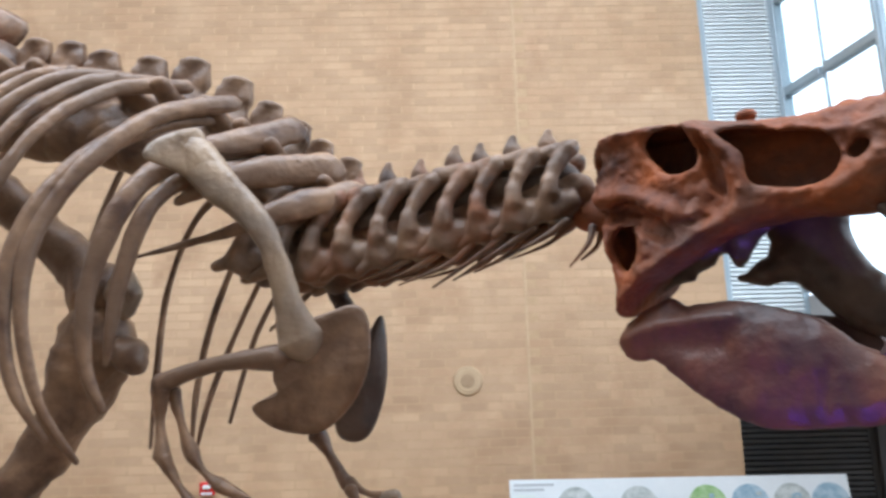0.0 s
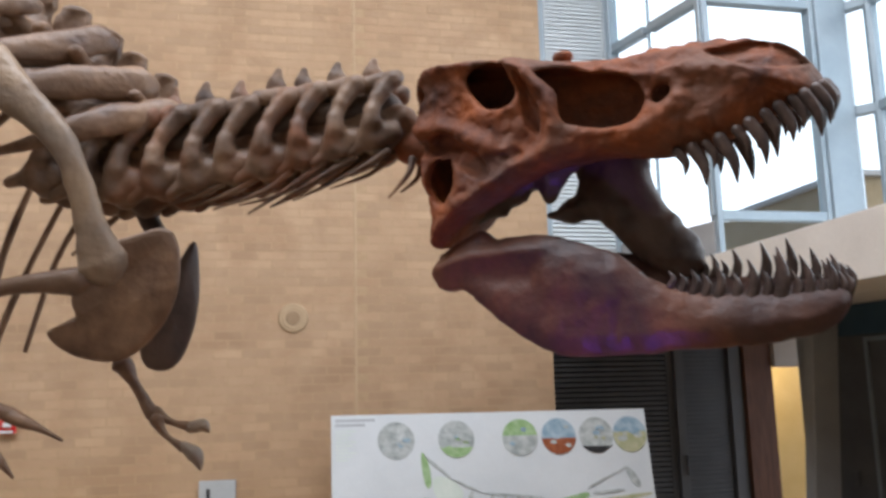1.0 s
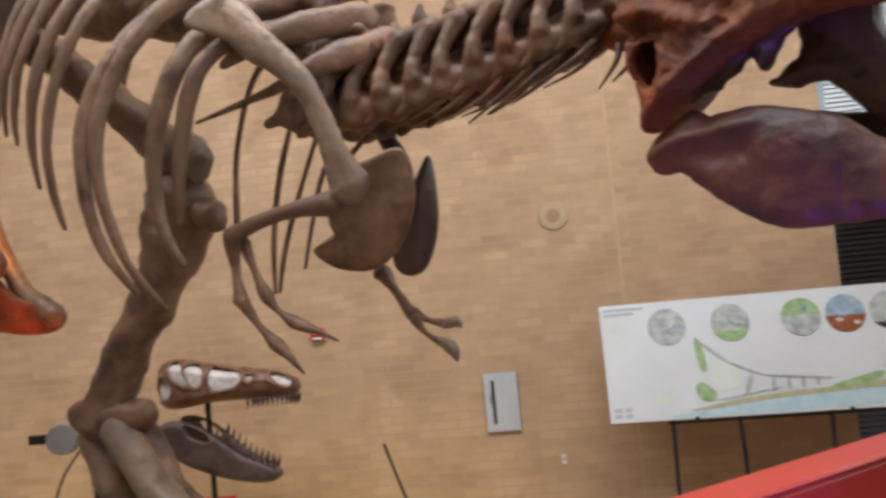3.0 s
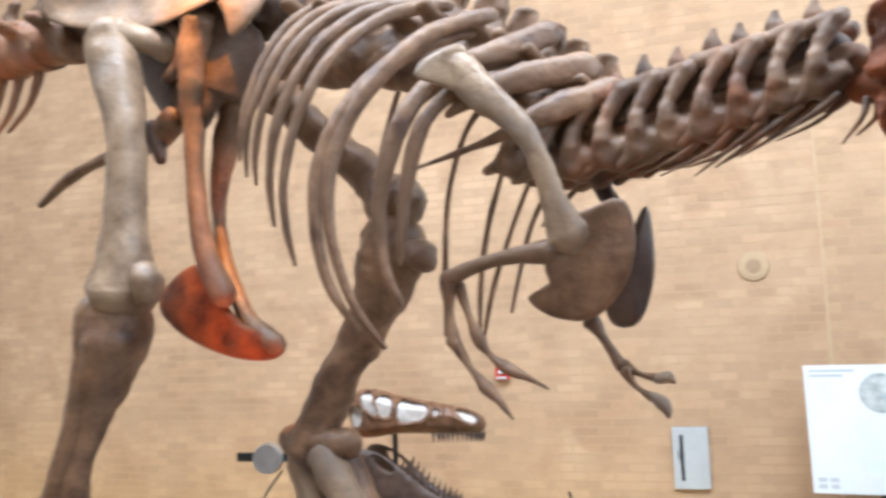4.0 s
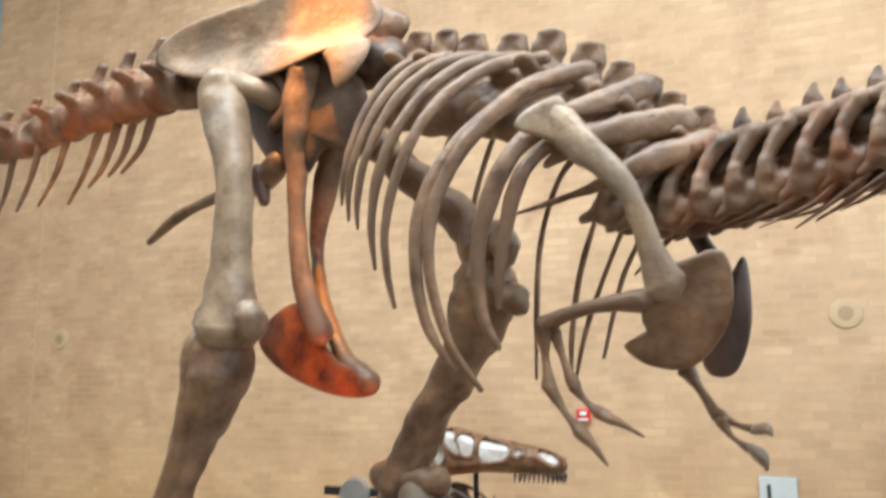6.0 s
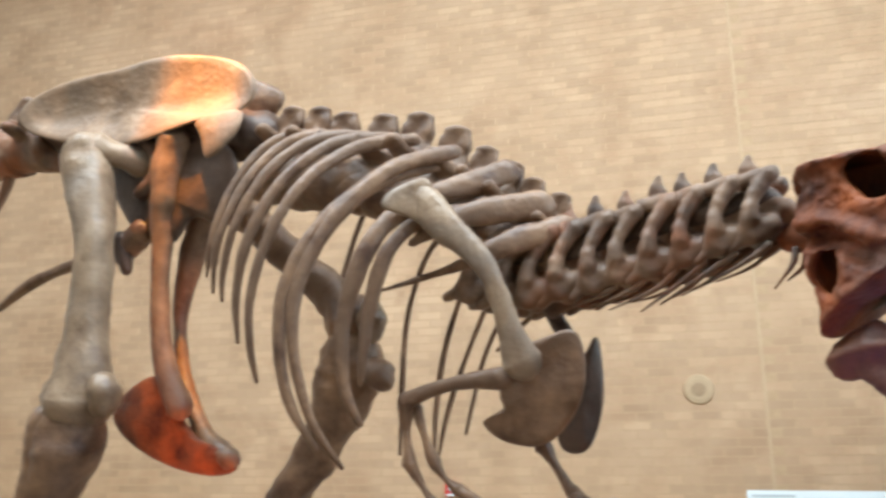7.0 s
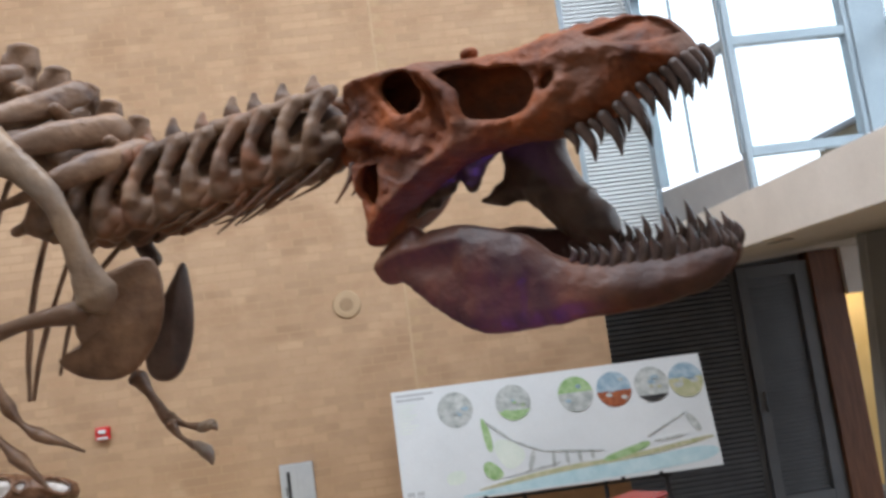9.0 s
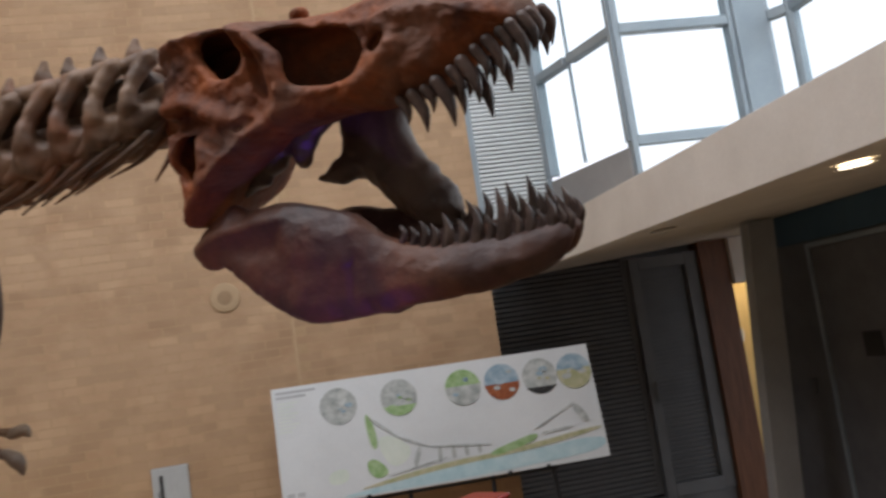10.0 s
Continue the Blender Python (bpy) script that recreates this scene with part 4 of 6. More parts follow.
plate("ilium_lobe", [(-1.92, 2.83, 3.64), (-1.66, 2.8, 3.655), (-1.635, 2.775, 3.57), (-1.7, 2.765, 3.475), (-1.79, 2.78, 3.425), (-1.825, 2.79, 3.45), (-1.845, 2.8, 3.54)], 0.03, BONE_HIP, rex)
plate("ilium", [(-3.319, 3.514, 4.109), (-2.824, 3.386, 4.157), (-2.228, 3.257, 4.143), (-1.738, 3.149, 3.939), (-1.599, 3.118, 3.815), (-1.897, 3.225, 3.679), (-2.397, 3.335, 3.725), (-2.965, 3.447, 3.876)], 0.035, BONE, rex)
# socket, sacrum and pubic root: the recess's shade is put into the colour
tube("hip_socket", [(-2.283, 2.993, 3.658), (-2.174, 2.958, 3.538), (-2.175, 2.959, 3.425), (-2.276, 2.991, 3.368)], (0.05, 0.04, 0.04, 0.035), BONE_DARK_SHADED, rex, sides=12)
tube("sacrum", [(-3.102, 3.324, 3.902), (-2.559, 3.206, 3.798), (-2.081, 3.102, 3.677), (-1.661, 3.009, 3.611)], (0.12, 0.13, 0.14, 0.13), BONE_DARK_SHADED, rex, sides=12, rough=0.15)
plate("pubic_root", [(-2.539, 3.089, 3.722), (-1.785, 2.914, 3.586), (-1.707, 2.917, 3.302), (-1.83, 2.965, 3.169), (-1.997, 2.991, 3.261), (-2.07, 2.997, 3.107), (-2.217, 3.029, 3.156), (-2.333, 3.055, 3.216), (-2.506, 3.092, 3.448)], 0.05, BONE_DARK_SHADED, rex)
tube("pubis", [(-2.08, 2.979, 3.59), (-2.115, 2.976, 3.367), (-2.138, 2.991, 3.126), (-2.13, 3, 2.858), (-2.095, 3.002, 2.596), (-1.997, 3.001, 2.366)], (0.11, 0.085, 0.055, 0.042, 0.047, 0.06), BONE, rex, sides=14)
tube("pubis", [(-2.029, 3.193, 3.391), (-2.11, 3.19, 3.055), (-2.141, 3.187, 2.779), (-2.069, 3.161, 2.479), (-1.92, 3.097, 2.256), (-1.753, 3.029, 2.149)], (0.085, 0.06, 0.035, 0.04, 0.045, 0.05), BONE, rex, sides=10)
# the boot's red bone colour carries the red spotlight's tint
plate("pubic_boot", [(-2.167, 3.049, 2.526), (-2.37, 3.114, 2.434), (-2.434, 3.138, 2.331), (-2.276, 3.124, 2.199), (-2.009, 3.086, 2.102), (-1.767, 3.032, 2.088), (-1.704, 3.019, 2.156), (-1.802, 3.04, 2.204), (-1.911, 3.033, 2.23), (-2.017, 3.036, 2.343), (-2.06, 3.025, 2.469)], 0.045, BONE_RED, rex, "hooked boot of the pubis, red light put into its colour")
tube("ischium", [(-2.276, 3.042, 3.207), (-2.44, 3.098, 3.122), (-2.77, 3.201, 3.109), (-3.104, 3.304, 3.055), (-3.373, 3.382, 2.947)], (0.07, 0.055, 0.035, 0.03, 0.022), BONE, rex, sides=10)
tube("ischium_knob", [(-2.409, 3.061, 3.168), (-2.36, 3.051, 3.021)], (0.06, 0.03), BONE_DARK_SHADED, rex, sides=10)
# ribs
tube("rib", [(-0.664, 2.687, 3.303), (-0.89, 2.573, 3.214), (-1.082, 2.492, 3.009), (-1.198, 2.457, 2.775), (-1.209, 2.449, 2.549), (-1.143, 2.465, 2.292), (-1.037, 2.503, 2.123)], (0.0333, 0.037, 0.0333, 0.0281, 0.0227, 0.0192, 0.0102), BONE, rex, flat=0.6, sides=12)
tube("rib", [(-0.749, 2.706, 3.268), (-0.959, 2.578, 3.167), (-1.146, 2.486, 2.969), (-1.249, 2.458, 2.758), (-1.261, 2.45, 2.531), (-1.213, 2.46, 2.332), (-1.122, 2.481, 2.186)], (0.036, 0.0402, 0.036, 0.0306, 0.0245, 0.0208, 0.011), BONE, rex, flat=0.6, sides=12)
tube("rib", [(-0.842, 2.747, 3.392), (-1.059, 2.651, 3.347), (-1.25, 2.55, 3.174), (-1.365, 2.514, 2.95), (-1.422, 2.516, 2.736), (-1.419, 2.526, 2.567), (-1.393, 2.54, 2.43)], (0.0277, 0.0309, 0.0277, 0.0234, 0.0189, 0.016, 0.0085), BONE, rex, flat=0.6, sides=12)
tube("rib", [(-0.959, 2.772, 3.422), (-1.166, 2.675, 3.384), (-1.343, 2.591, 3.219), (-1.46, 2.555, 2.989), (-1.508, 2.566, 2.772), (-1.495, 2.573, 2.585)], (0.0277, 0.0309, 0.0277, 0.0234, 0.0189, 0.0085), BONE, rex, flat=0.6, sides=12)
tube("rib", [(-1.066, 2.796, 3.455), (-1.287, 2.722, 3.427), (-1.451, 2.656, 3.275), (-1.559, 2.618, 3.059), (-1.605, 2.628, 2.88), (-1.609, 2.639, 2.761)], (0.025, 0.0278, 0.025, 0.0211, 0.017, 0.0076), BONE, rex, flat=0.6, sides=12)
tube("rib", [(-1.168, 2.829, 3.484), (-1.383, 2.764, 3.458), (-1.537, 2.695, 3.296), (-1.631, 2.654, 3.075), (-1.666, 2.662, 2.938), (-1.672, 2.674, 2.805)], (0.0235, 0.0263, 0.0235, 0.0199, 0.016, 0.0072), BONE, rex, flat=0.6, sides=12)
tube("rib", [(-1.282, 2.854, 3.512), (-1.478, 2.795, 3.48), (-1.616, 2.743, 3.319), (-1.69, 2.708, 3.118), (-1.718, 2.704, 2.974), (-1.73, 2.717, 2.883)], (0.0208, 0.0231, 0.0208, 0.0175, 0.0141, 0.0063), BONE, rex, flat=0.6, sides=12)
tube("rib", [(-0.562, 2.664, 3.144), (-0.818, 2.557, 3.048), (-0.944, 2.482, 2.889), (-1.03, 2.481, 2.646), (-1.035, 2.492, 2.447), (-1.009, 2.497, 2.339), (-0.967, 2.498, 2.266)], (0.036, 0.0402, 0.036, 0.0306, 0.0245, 0.0208, 0.011), BONE, rex, flat=0.6, sides=12)
tube("rib", [(-0.518, 2.655, 3.049), (-0.731, 2.558, 3.008), (-0.862, 2.495, 2.886), (-0.933, 2.49, 2.683), (-0.959, 2.496, 2.524), (-0.973, 2.509, 2.403)], (0.0306, 0.0341, 0.0306, 0.0257, 0.0207, 0.0093), BONE, rex, flat=0.6, sides=12)
tube("rib", [(-0.327, 2.647, 3.041), (-0.505, 2.59, 3.025), (-0.686, 2.548, 2.97), (-0.788, 2.53, 2.909)], (0.062, 0.056, 0.042, 0.018), BONE, rex, flat=0.45, sides=14, rough=0.14)
tube("rib", [(-0.455, 2.682, 3.195), (-0.595, 2.62, 3.145), (-0.714, 2.575, 3.109), (-0.818, 2.557, 3.091)], (0.055, 0.048, 0.034, 0.018), BONE, rex, flat=0.45, sides=14, rough=0.14)
tube("rib", [(-0.245, 2.615, 2.951), (-0.381, 2.572, 2.909), (-0.5, 2.548, 2.861), (-0.654, 2.582, 2.817), (-0.805, 2.657, 2.8), (-0.993, 2.76, 2.787)], (0.052, 0.056, 0.04, 0.019, 0.012, 0.008), BONE, rex, flat=0.5, sides=14, rough=0.14)
tube("rib", [(-0.75, 2.962, 3.083), (-0.917, 3.152, 3.005), (-1.03, 3.238, 2.762), (-1.058, 3.245, 2.465), (-1.061, 3.225, 2.165)], (0.0216, 0.0135, 0.0135, 0.0135, 0.0081), BONE, rex, flat=0.75, sides=8)
tube("rib", [(-0.578, 2.924, 2.965), (-0.717, 3.088, 2.879), (-0.838, 3.175, 2.62), (-0.888, 3.187, 2.36), (-0.895, 3.178, 2.163)], (0.0216, 0.0135, 0.0135, 0.0135, 0.0081), BONE, rex, flat=0.75, sides=8)
tube("rib", [(-0.508, 2.908, 2.887), (-0.628, 3.047, 2.758), (-0.763, 3.118, 2.492), (-0.83, 3.133, 2.31), (-0.865, 3.141, 2.163)], (0.018, 0.0112, 0.0112, 0.0112, 0.0067), BONE, rex, flat=0.75, sides=8)
tube("rib", [(-0.411, 2.856, 2.847), (-0.514, 2.981, 2.764), (-0.633, 3.048, 2.573), (-0.691, 3.061, 2.394), (-0.729, 3.059, 2.243)], (0.018, 0.0112, 0.0112, 0.0112, 0.0067), BONE, rex, flat=0.75, sides=8)
tube("rib", [(-0.308, 2.789, 2.74), (-0.412, 2.897, 2.688), (-0.515, 2.961, 2.614), (-0.576, 2.974, 2.558)], (0.0168, 0.0105, 0.0105, 0.0063), BONE, rex, flat=0.75, sides=8)
tube("rib", [(-1.288, 3.029, 3.514), (-1.615, 3.255, 3.515), (-1.808, 3.41, 3.405), (-1.968, 3.486, 3.26)], (0.024, 0.015, 0.015, 0.009), BONE, rex, flat=0.75, sides=8)
tube("rib", [(-1.112, 2.99, 3.454), (-1.369, 3.231, 3.426), (-1.541, 3.372, 3.255), (-1.627, 3.411, 3.043)], (0.024, 0.015, 0.015, 0.009), BONE, rex, flat=0.75, sides=8)
tube("rib", [(-0.944, 2.953, 3.372), (-1.183, 3.19, 3.313), (-1.32, 3.303, 3.136), (-1.403, 3.341, 2.904), (-1.446, 3.351, 2.747)], (0.024, 0.015, 0.015, 0.015, 0.009), BONE, rex, flat=0.75, sides=8)
# shoulder girdle and arms
plate("scapula_end", [(-0.885, 2.462, 3.029), (-0.864, 2.467, 3.077), (-0.801, 2.48, 3.116), (-0.715, 2.497, 3.139), (-0.698, 2.501, 3.068), (-0.647, 2.511, 2.969), (-0.596, 2.521, 2.88), (-0.663, 2.508, 2.902), (-0.746, 2.491, 2.97), (-0.815, 2.477, 3.004)], 0.026, BONE_PALE, rex, "flared upper end of the shoulder blade", bowl=0.012)
tube("scapula", [(-0.769, 2.505, 3.082), (-0.646, 2.478, 2.948), (-0.522, 2.461, 2.813), (-0.458, 2.468, 2.672), (-0.426, 2.481, 2.547), (-0.394, 2.502, 2.463)], (0.06, 0.062, 0.046, 0.04, 0.048, 0.078), BONE_PALE, rex, "pale blade of the shoulder, flaring at its end", flat=0.5, sides=12)
plate("coracoid", [(-0.454, 2.518, 2.496), (-0.344, 2.504, 2.522), (-0.229, 2.502, 2.564), (-0.196, 2.51, 2.494), (-0.2, 2.522, 2.365), (-0.258, 2.545, 2.258), (-0.348, 2.57, 2.187), (-0.463, 2.571, 2.203), (-0.522, 2.564, 2.241), (-0.548, 2.559, 2.279), (-0.494, 2.547, 2.285), (-0.459, 2.539, 2.308), (-0.482, 2.534, 2.356), (-0.46, 2.519, 2.42)], 0.032, BONE, rex, "broad brown shoulder plate", bowl=0.03)
# far plate and far humerus are coloured darker for the shade over there
plate("coracoid", [(-0.164, 2.733, 2.582), (-0.152, 2.749, 2.459), (-0.154, 2.75, 2.34), (-0.185, 2.741, 2.224), (-0.224, 2.714, 2.167), (-0.293, 2.719, 2.172), (-0.318, 2.708, 2.226), (-0.304, 2.702, 2.322), (-0.272, 2.711, 2.4), (-0.22, 2.722, 2.479)], 0.028, BONE_DARK_SHADED, rex, "far shoulder plate with a pointed tip")
tube("humerus", [(-0.46, 2.519, 2.411), (-0.548, 2.539, 2.411), (-0.655, 2.562, 2.401), (-0.764, 2.586, 2.377), (-0.836, 2.602, 2.346)], (0.045, 0.032, 0.023, 0.026, 0.038), BONE, rex, sides=12)
tube("humerus", [(-0.338, 2.84, 2.708), (-0.318, 2.835, 2.652), (-0.287, 2.823, 2.596)], (0.035, 0.03, 0.03), BONE_DARK_SHADED, rex)
tube("ulna", [(-0.833, 2.601, 2.329), (-0.832, 2.601, 2.24), (-0.82, 2.599, 2.13)], (0.034, 0.017, 0.027), BONE, rex, rough=0.22, sides=14)
tube("radius", [(-0.8, 2.615, 2.323), (-0.771, 2.608, 2.229), (-0.737, 2.611, 2.139)], (0.027, 0.013, 0.026), BONE, rex, rough=0.22, sides=14)
tube("finger", [(-0.814, 2.597, 2.124), (-0.761, 2.585, 2.046), (-0.712, 2.585, 1.984)], (0.027, 0.014, 0.024), BONE, rex, rough=0.22, sides=14)
tube("finger_claw", [(-0.706, 2.584, 1.98), (-0.661, 2.574, 1.932), (-0.62, 2.575, 1.876)], (0.024, 0.014, 0.005), BONE, rex, rough=0.22, sides=14)
tube("finger", [(-0.735, 2.61, 2.136), (-0.695, 2.602, 2.085), (-0.647, 2.601, 2.046)], (0.026, 0.013, 0.022), BONE, rex, rough=0.22, sides=14)
tube("finger_claw", [(-0.643, 2.6, 2.042), (-0.577, 2.586, 2.013), (-0.498, 2.579, 1.971)], (0.021, 0.012, 0.004), BONE, rex, rough=0.22, sides=14)
tube("forearm", [(-0.386, 2.851, 2.188), (-0.347, 2.842, 2.127), (-0.291, 2.825, 2.029)], (0.034, 0.019, 0.028), BONE, rex, rough=0.22, sides=14)
tube("finger", [(-0.283, 2.822, 2.035), (-0.23, 2.801, 2.005), (-0.176, 2.791, 1.991)], (0.024, 0.012, 0.018), BONE, rex, rough=0.22, sides=14)
tube("finger_claw", [(-0.172, 2.789, 1.987), (-0.136, 2.775, 1.992), (-0.115, 2.767, 1.974)], (0.02, 0.022, 0.006), BONE_PALE, rex, rough=0.22, sides=14)
tube("finger", [(-0.275, 2.797, 2.011), (-0.238, 2.783, 1.96), (-0.189, 2.764, 1.928)], (0.024, 0.012, 0.019), BONE, rex, rough=0.22, sides=14)
tube("finger_claw", [(-0.185, 2.762, 1.932), (-0.148, 2.748, 1.9), (-0.136, 2.743, 1.863)], (0.019, 0.02, 0.006), BONE_PALE, rex, rough=0.22, sides=14)

# spine: one bone of each kind, then set along the back
def cervical_field(X, Y, Z):
    A = np.abs(Y)
    # drum of the body, and the broad flank below it
    d = cone_d(X, Y, Z, (-0.06, 0, -0.05), (0.06, 0, -0.04), 0.07, 0.066)
    d = blend(d, ball_d(X, A, Z, (-0.02, 0.075, -0.1), (0.09, 0.05, 0.058)), 0.02)
    # the side strut: broad at its foot, narrow in the middle, sweeping forward to the upper ledge
    path = ((-0.045, 0.1, -0.105, 0.044), (-0.03, 0.112, -0.065, 0.037), (-0.018, 0.114, -0.02, 0.028), (0.004, 0.106, 0.025, 0.026), (0.038, 0.096, 0.06, 0.03), (0.07, 0.085, 0.085, 0.034))
    for p, q in zip(path[:-1], path[1:]):
        d = blend(d, cone_d(X, A, Z, p[:3], q[:3], p[3], q[3]), 0.012)
    d = blend(d, cone_d(X, A, Z, (0.085, 0.08, 0.095), (-0.05, 0.07, 0.105), 0.027, 0.022), 0.014)
    d = blend(d, cone_d(X, A, Z, (-0.03, 0.06, 0.105), (0.0, 0.01, 0.1), 0.024, 0.034), 0.02)
    # rib head sweeping back
    d = blend(d, cone_d(X, A, Z, (-0.05, 0.1, -0.115), (-0.135, 0.095, -0.145), 0.028, 0.014), 0.02)
    # low leaning spine
    d = blend(d, cone_d(X * 0.8, Y * 1.6, Z, (-0.01, 0, 0.1), (-0.004, 0, 0.16), 0.042, 0.03), 0.015)
    d = blend(d, cone_d(X * 0.8, Y * 1.6, Z, (-0.004, 0, 0.16), (0.012, 0, 0.205), 0.028, 0.017), 0.012)
    return d + 0.004 * np.sin(60 * X + 3) * np.sin(55 * Z) + 0.003 * np.sin(90 * A + 40 * Z)


def dorsal_field(X, Y, Z):
    A = np.abs(Y)
    d = cone_d(X, Y, Z, (-0.06, 0, -0.14), (0.06, 0, -0.14), 0.115, 0.115)
    d = blend(d, cone_d(X, Y, Z, (0, 0, -0.1), (0, 0, 0.05), 0.06, 0.05), 0.03)
    d = blend(d, cone_d(X, A, Z, (0, 0.02, 0.0), (-0.02, 0.16, 0.05), 0.04, 0.028), 0.03)
    spine = np.maximum(np.maximum(np.abs(X + 0.005) - 0.052 + 0.05 * (Z - 0.1), A - 0.022), np.abs(Z - 0.1) - 0.11)
    d = blend(d, spine, 0.02)
    d = blend(d, ball_d(X, Y, Z, (-0.003, 0, 0.2), (0.044, 0.026, 0.02)), 0.01)
    return d + 0.004 * np.sin(70 * X + 2) * np.sin(50 * Z + 1)


def caudal_field(X, Y, Z):
    A = np.abs(Y)
    d = np.maximum(np.sqrt(Y ** 2 + Z ** 2) - (0.085 + 2.0 * X ** 2), np.abs(X) - 0.075)
    d = blend(d, cone_d(X, A, Z, (0, 0.05, 0.03), (-0.03, 0.17, 0.04), 0.03, 0.018), 0.02)
    d = blend(d, cone_d(X, Y, Z, (0, 0, 0.05), (-0.035, 0, 0.13), 0.035, 0.025), 0.02)
    d = blend(d, cone_d(X, Y, Z, (-0.035, 0, 0.13), (-0.06, 0, 0.2), 0.024, 0.022), 0.02)
    d = blend(d, cone_d(X, A, Z, (0.02, 0.03, 0.09), (0.1, 0.03, 0.12), 0.016, 0.012), 0.015)
    return d + 0.004 * np.sin(60 * X) * np.sin(50 * Z + 2 * Y)


SPAN = (-0.19, -0.2, -0.28), (0.19, 0.2, 0.28)
CERVICAL = surface("cervical_vertebra", cervical_field, *SPAN, 0.0075, BONE_ORANGE_LIT)
DORSAL = surface("dorsal_vertebra", dorsal_field, *SPAN, 0.0085, BONE)
CAUDAL = surface("caudal_vertebra", caudal_field, *SPAN, 0.0085, BONE_ORANGE_LIT)


bone_rnd = random.Random(21)


def vertebra(name, me, at, ahead, size):
    x = Vector(ahead).normalized()
    y = Vector((0, 0, 1)).cross(x).normalized()
    z = x.cross(y)
    m = Matrix((x, y, z)).transposed().to_4x4()
    size = (size[0], size[1], size[2] * bone_rnd.uniform(0.95, 1.07))
    return child(name, me, rex, m=Matrix.Translation(at) @ m @ pose(0, 0, 0, 0, bone_rnd.uniform(-5, 5), bone_rnd.uniform(-3, 3)) @ Matrix.Diagonal((*size, 1)))


vertebra("cervical_vertebra", CERVICAL, (-0.533, 2.76, 2.858), (0.956, -0.212, -0.204), (0.87, 1.15, 1.15))
vertebra("cervical_vertebra", CERVICAL, (-0.425, 2.736, 2.835), (0.963, -0.232, -0.136), (0.85, 1.10, 1.10))
vertebra("cervical_vertebra", CERVICAL, (-0.321, 2.709, 2.828), (0.950, -0.311, -0.023), (0.85, 1.08, 1.08))
vertebra("cervical_vertebra", CERVICAL, (-0.214, 2.667, 2.83), (0.930, -0.364, 0.053), (0.88, 1.04, 1.04))
vertebra("cervical_vertebra", CERVICAL, (-0.109, 2.626, 2.84), (0.928, -0.361, 0.094), (0.86, 1.00, 1.00))
vertebra("cervical_vertebra", CERVICAL, (-0.006, 2.586, 2.851), (0.925, -0.363, 0.109), (0.85, 0.97, 0.97))
vertebra("cervical_vertebra", CERVICAL, (0.095, 2.546, 2.864), (0.924, -0.363, 0.120), (0.84, 0.95, 0.95))
vertebra("cervical_vertebra", CERVICAL, (0.195, 2.507, 2.877), (0.923, -0.361, 0.131), (0.82, 0.92, 0.92))
vertebra("cervical_vertebra", CERVICAL, (0.292, 2.469, 2.892), (0.929, -0.345, 0.135), (0.82, 0.90, 0.90))
vertebra("cervical_vertebra", CERVICAL, (0.394, 2.433, 2.906), (0.935, -0.330, 0.128), (0.84, 0.86, 0.86))
vertebra("dorsal_vertebra", DORSAL, (-1.512, 2.976, 3.497), (0.972, -0.214, -0.098), (1.29, 1.00, 1.00))
vertebra("dorsal_vertebra", DORSAL, (-1.353, 2.941, 3.457), (0.972, -0.213, -0.104), (1.25, 0.98, 0.98))
vertebra("dorsal_vertebra", DORSAL, (-1.206, 2.909, 3.415), (0.971, -0.215, -0.108), (1.31, 0.96, 0.96))
vertebra("dorsal_vertebra", DORSAL, (-1.032, 2.87, 3.368), (0.971, -0.216, -0.107), (1.34, 0.95, 0.95))
vertebra("dorsal_vertebra", DORSAL, (-0.878, 2.836, 3.325), (0.966, -0.212, -0.151), (1.34, 0.95, 0.95))
vertebra("dorsal_vertebra", DORSAL, (-0.713, 2.8, 3.243), (0.952, -0.209, -0.222), (1.30, 0.92, 0.92))
vertebra("dorsal_vertebra", DORSAL, (-0.591, 2.773, 3.158), (0.939, -0.206, -0.274), (1.06, 0.88, 0.88))
vertebra("dorsal_vertebra", DORSAL, (-0.494, 2.752, 3.083), (0.938, -0.205, -0.280), (0.96, 0.85, 0.85))
vertebra("dorsal_vertebra", DORSAL, (-0.394, 2.73, 3.011), (0.933, -0.248, -0.262), (0.92, 0.78, 0.78))
vertebra("dorsal_vertebra", DORSAL, (-0.302, 2.701, 2.948), (0.923, -0.291, -0.253), (0.89, 0.72, 0.72))
vertebra("caudal_vertebra", CAUDAL, (-3.212, 3.347, 3.814), (-0.976, 0.212, 0.053), (2.18, 1.45, 1.45))
vertebra("caudal_vertebra", CAUDAL, (-3.488, 3.407, 3.829), (-0.976, 0.213, 0.034), (2.24, 1.42, 1.42))
vertebra("caudal_vertebra", CAUDAL, (-3.781, 3.471, 3.834), (-0.977, 0.211, 0.002), (2.33, 1.38, 1.38))
vertebra("caudal_vertebra", CAUDAL, (-4.08, 3.535, 3.83), (-0.977, 0.211, -0.026), (2.35, 1.34, 1.34))
vertebra("caudal_vertebra", CAUDAL, (-4.378, 3.6, 3.818), (-0.976, 0.213, -0.039), (2.35, 1.30, 1.30))
vertebra("caudal_vertebra", CAUDAL, (-4.884, 3.709, 3.798), (-0.977, 0.212, 0.039), (2.80, 1.26, 1.26))
vertebra("caudal_vertebra", CAUDAL, (-5.239, 3.786, 3.812), (-0.977, 0.211, 0.038), (2.91, 1.22, 1.22))
vertebra("caudal_vertebra", CAUDAL, (-5.624, 3.869, 3.827), (-0.977, 0.212, 0.033), (3.16, 1.18, 1.18))
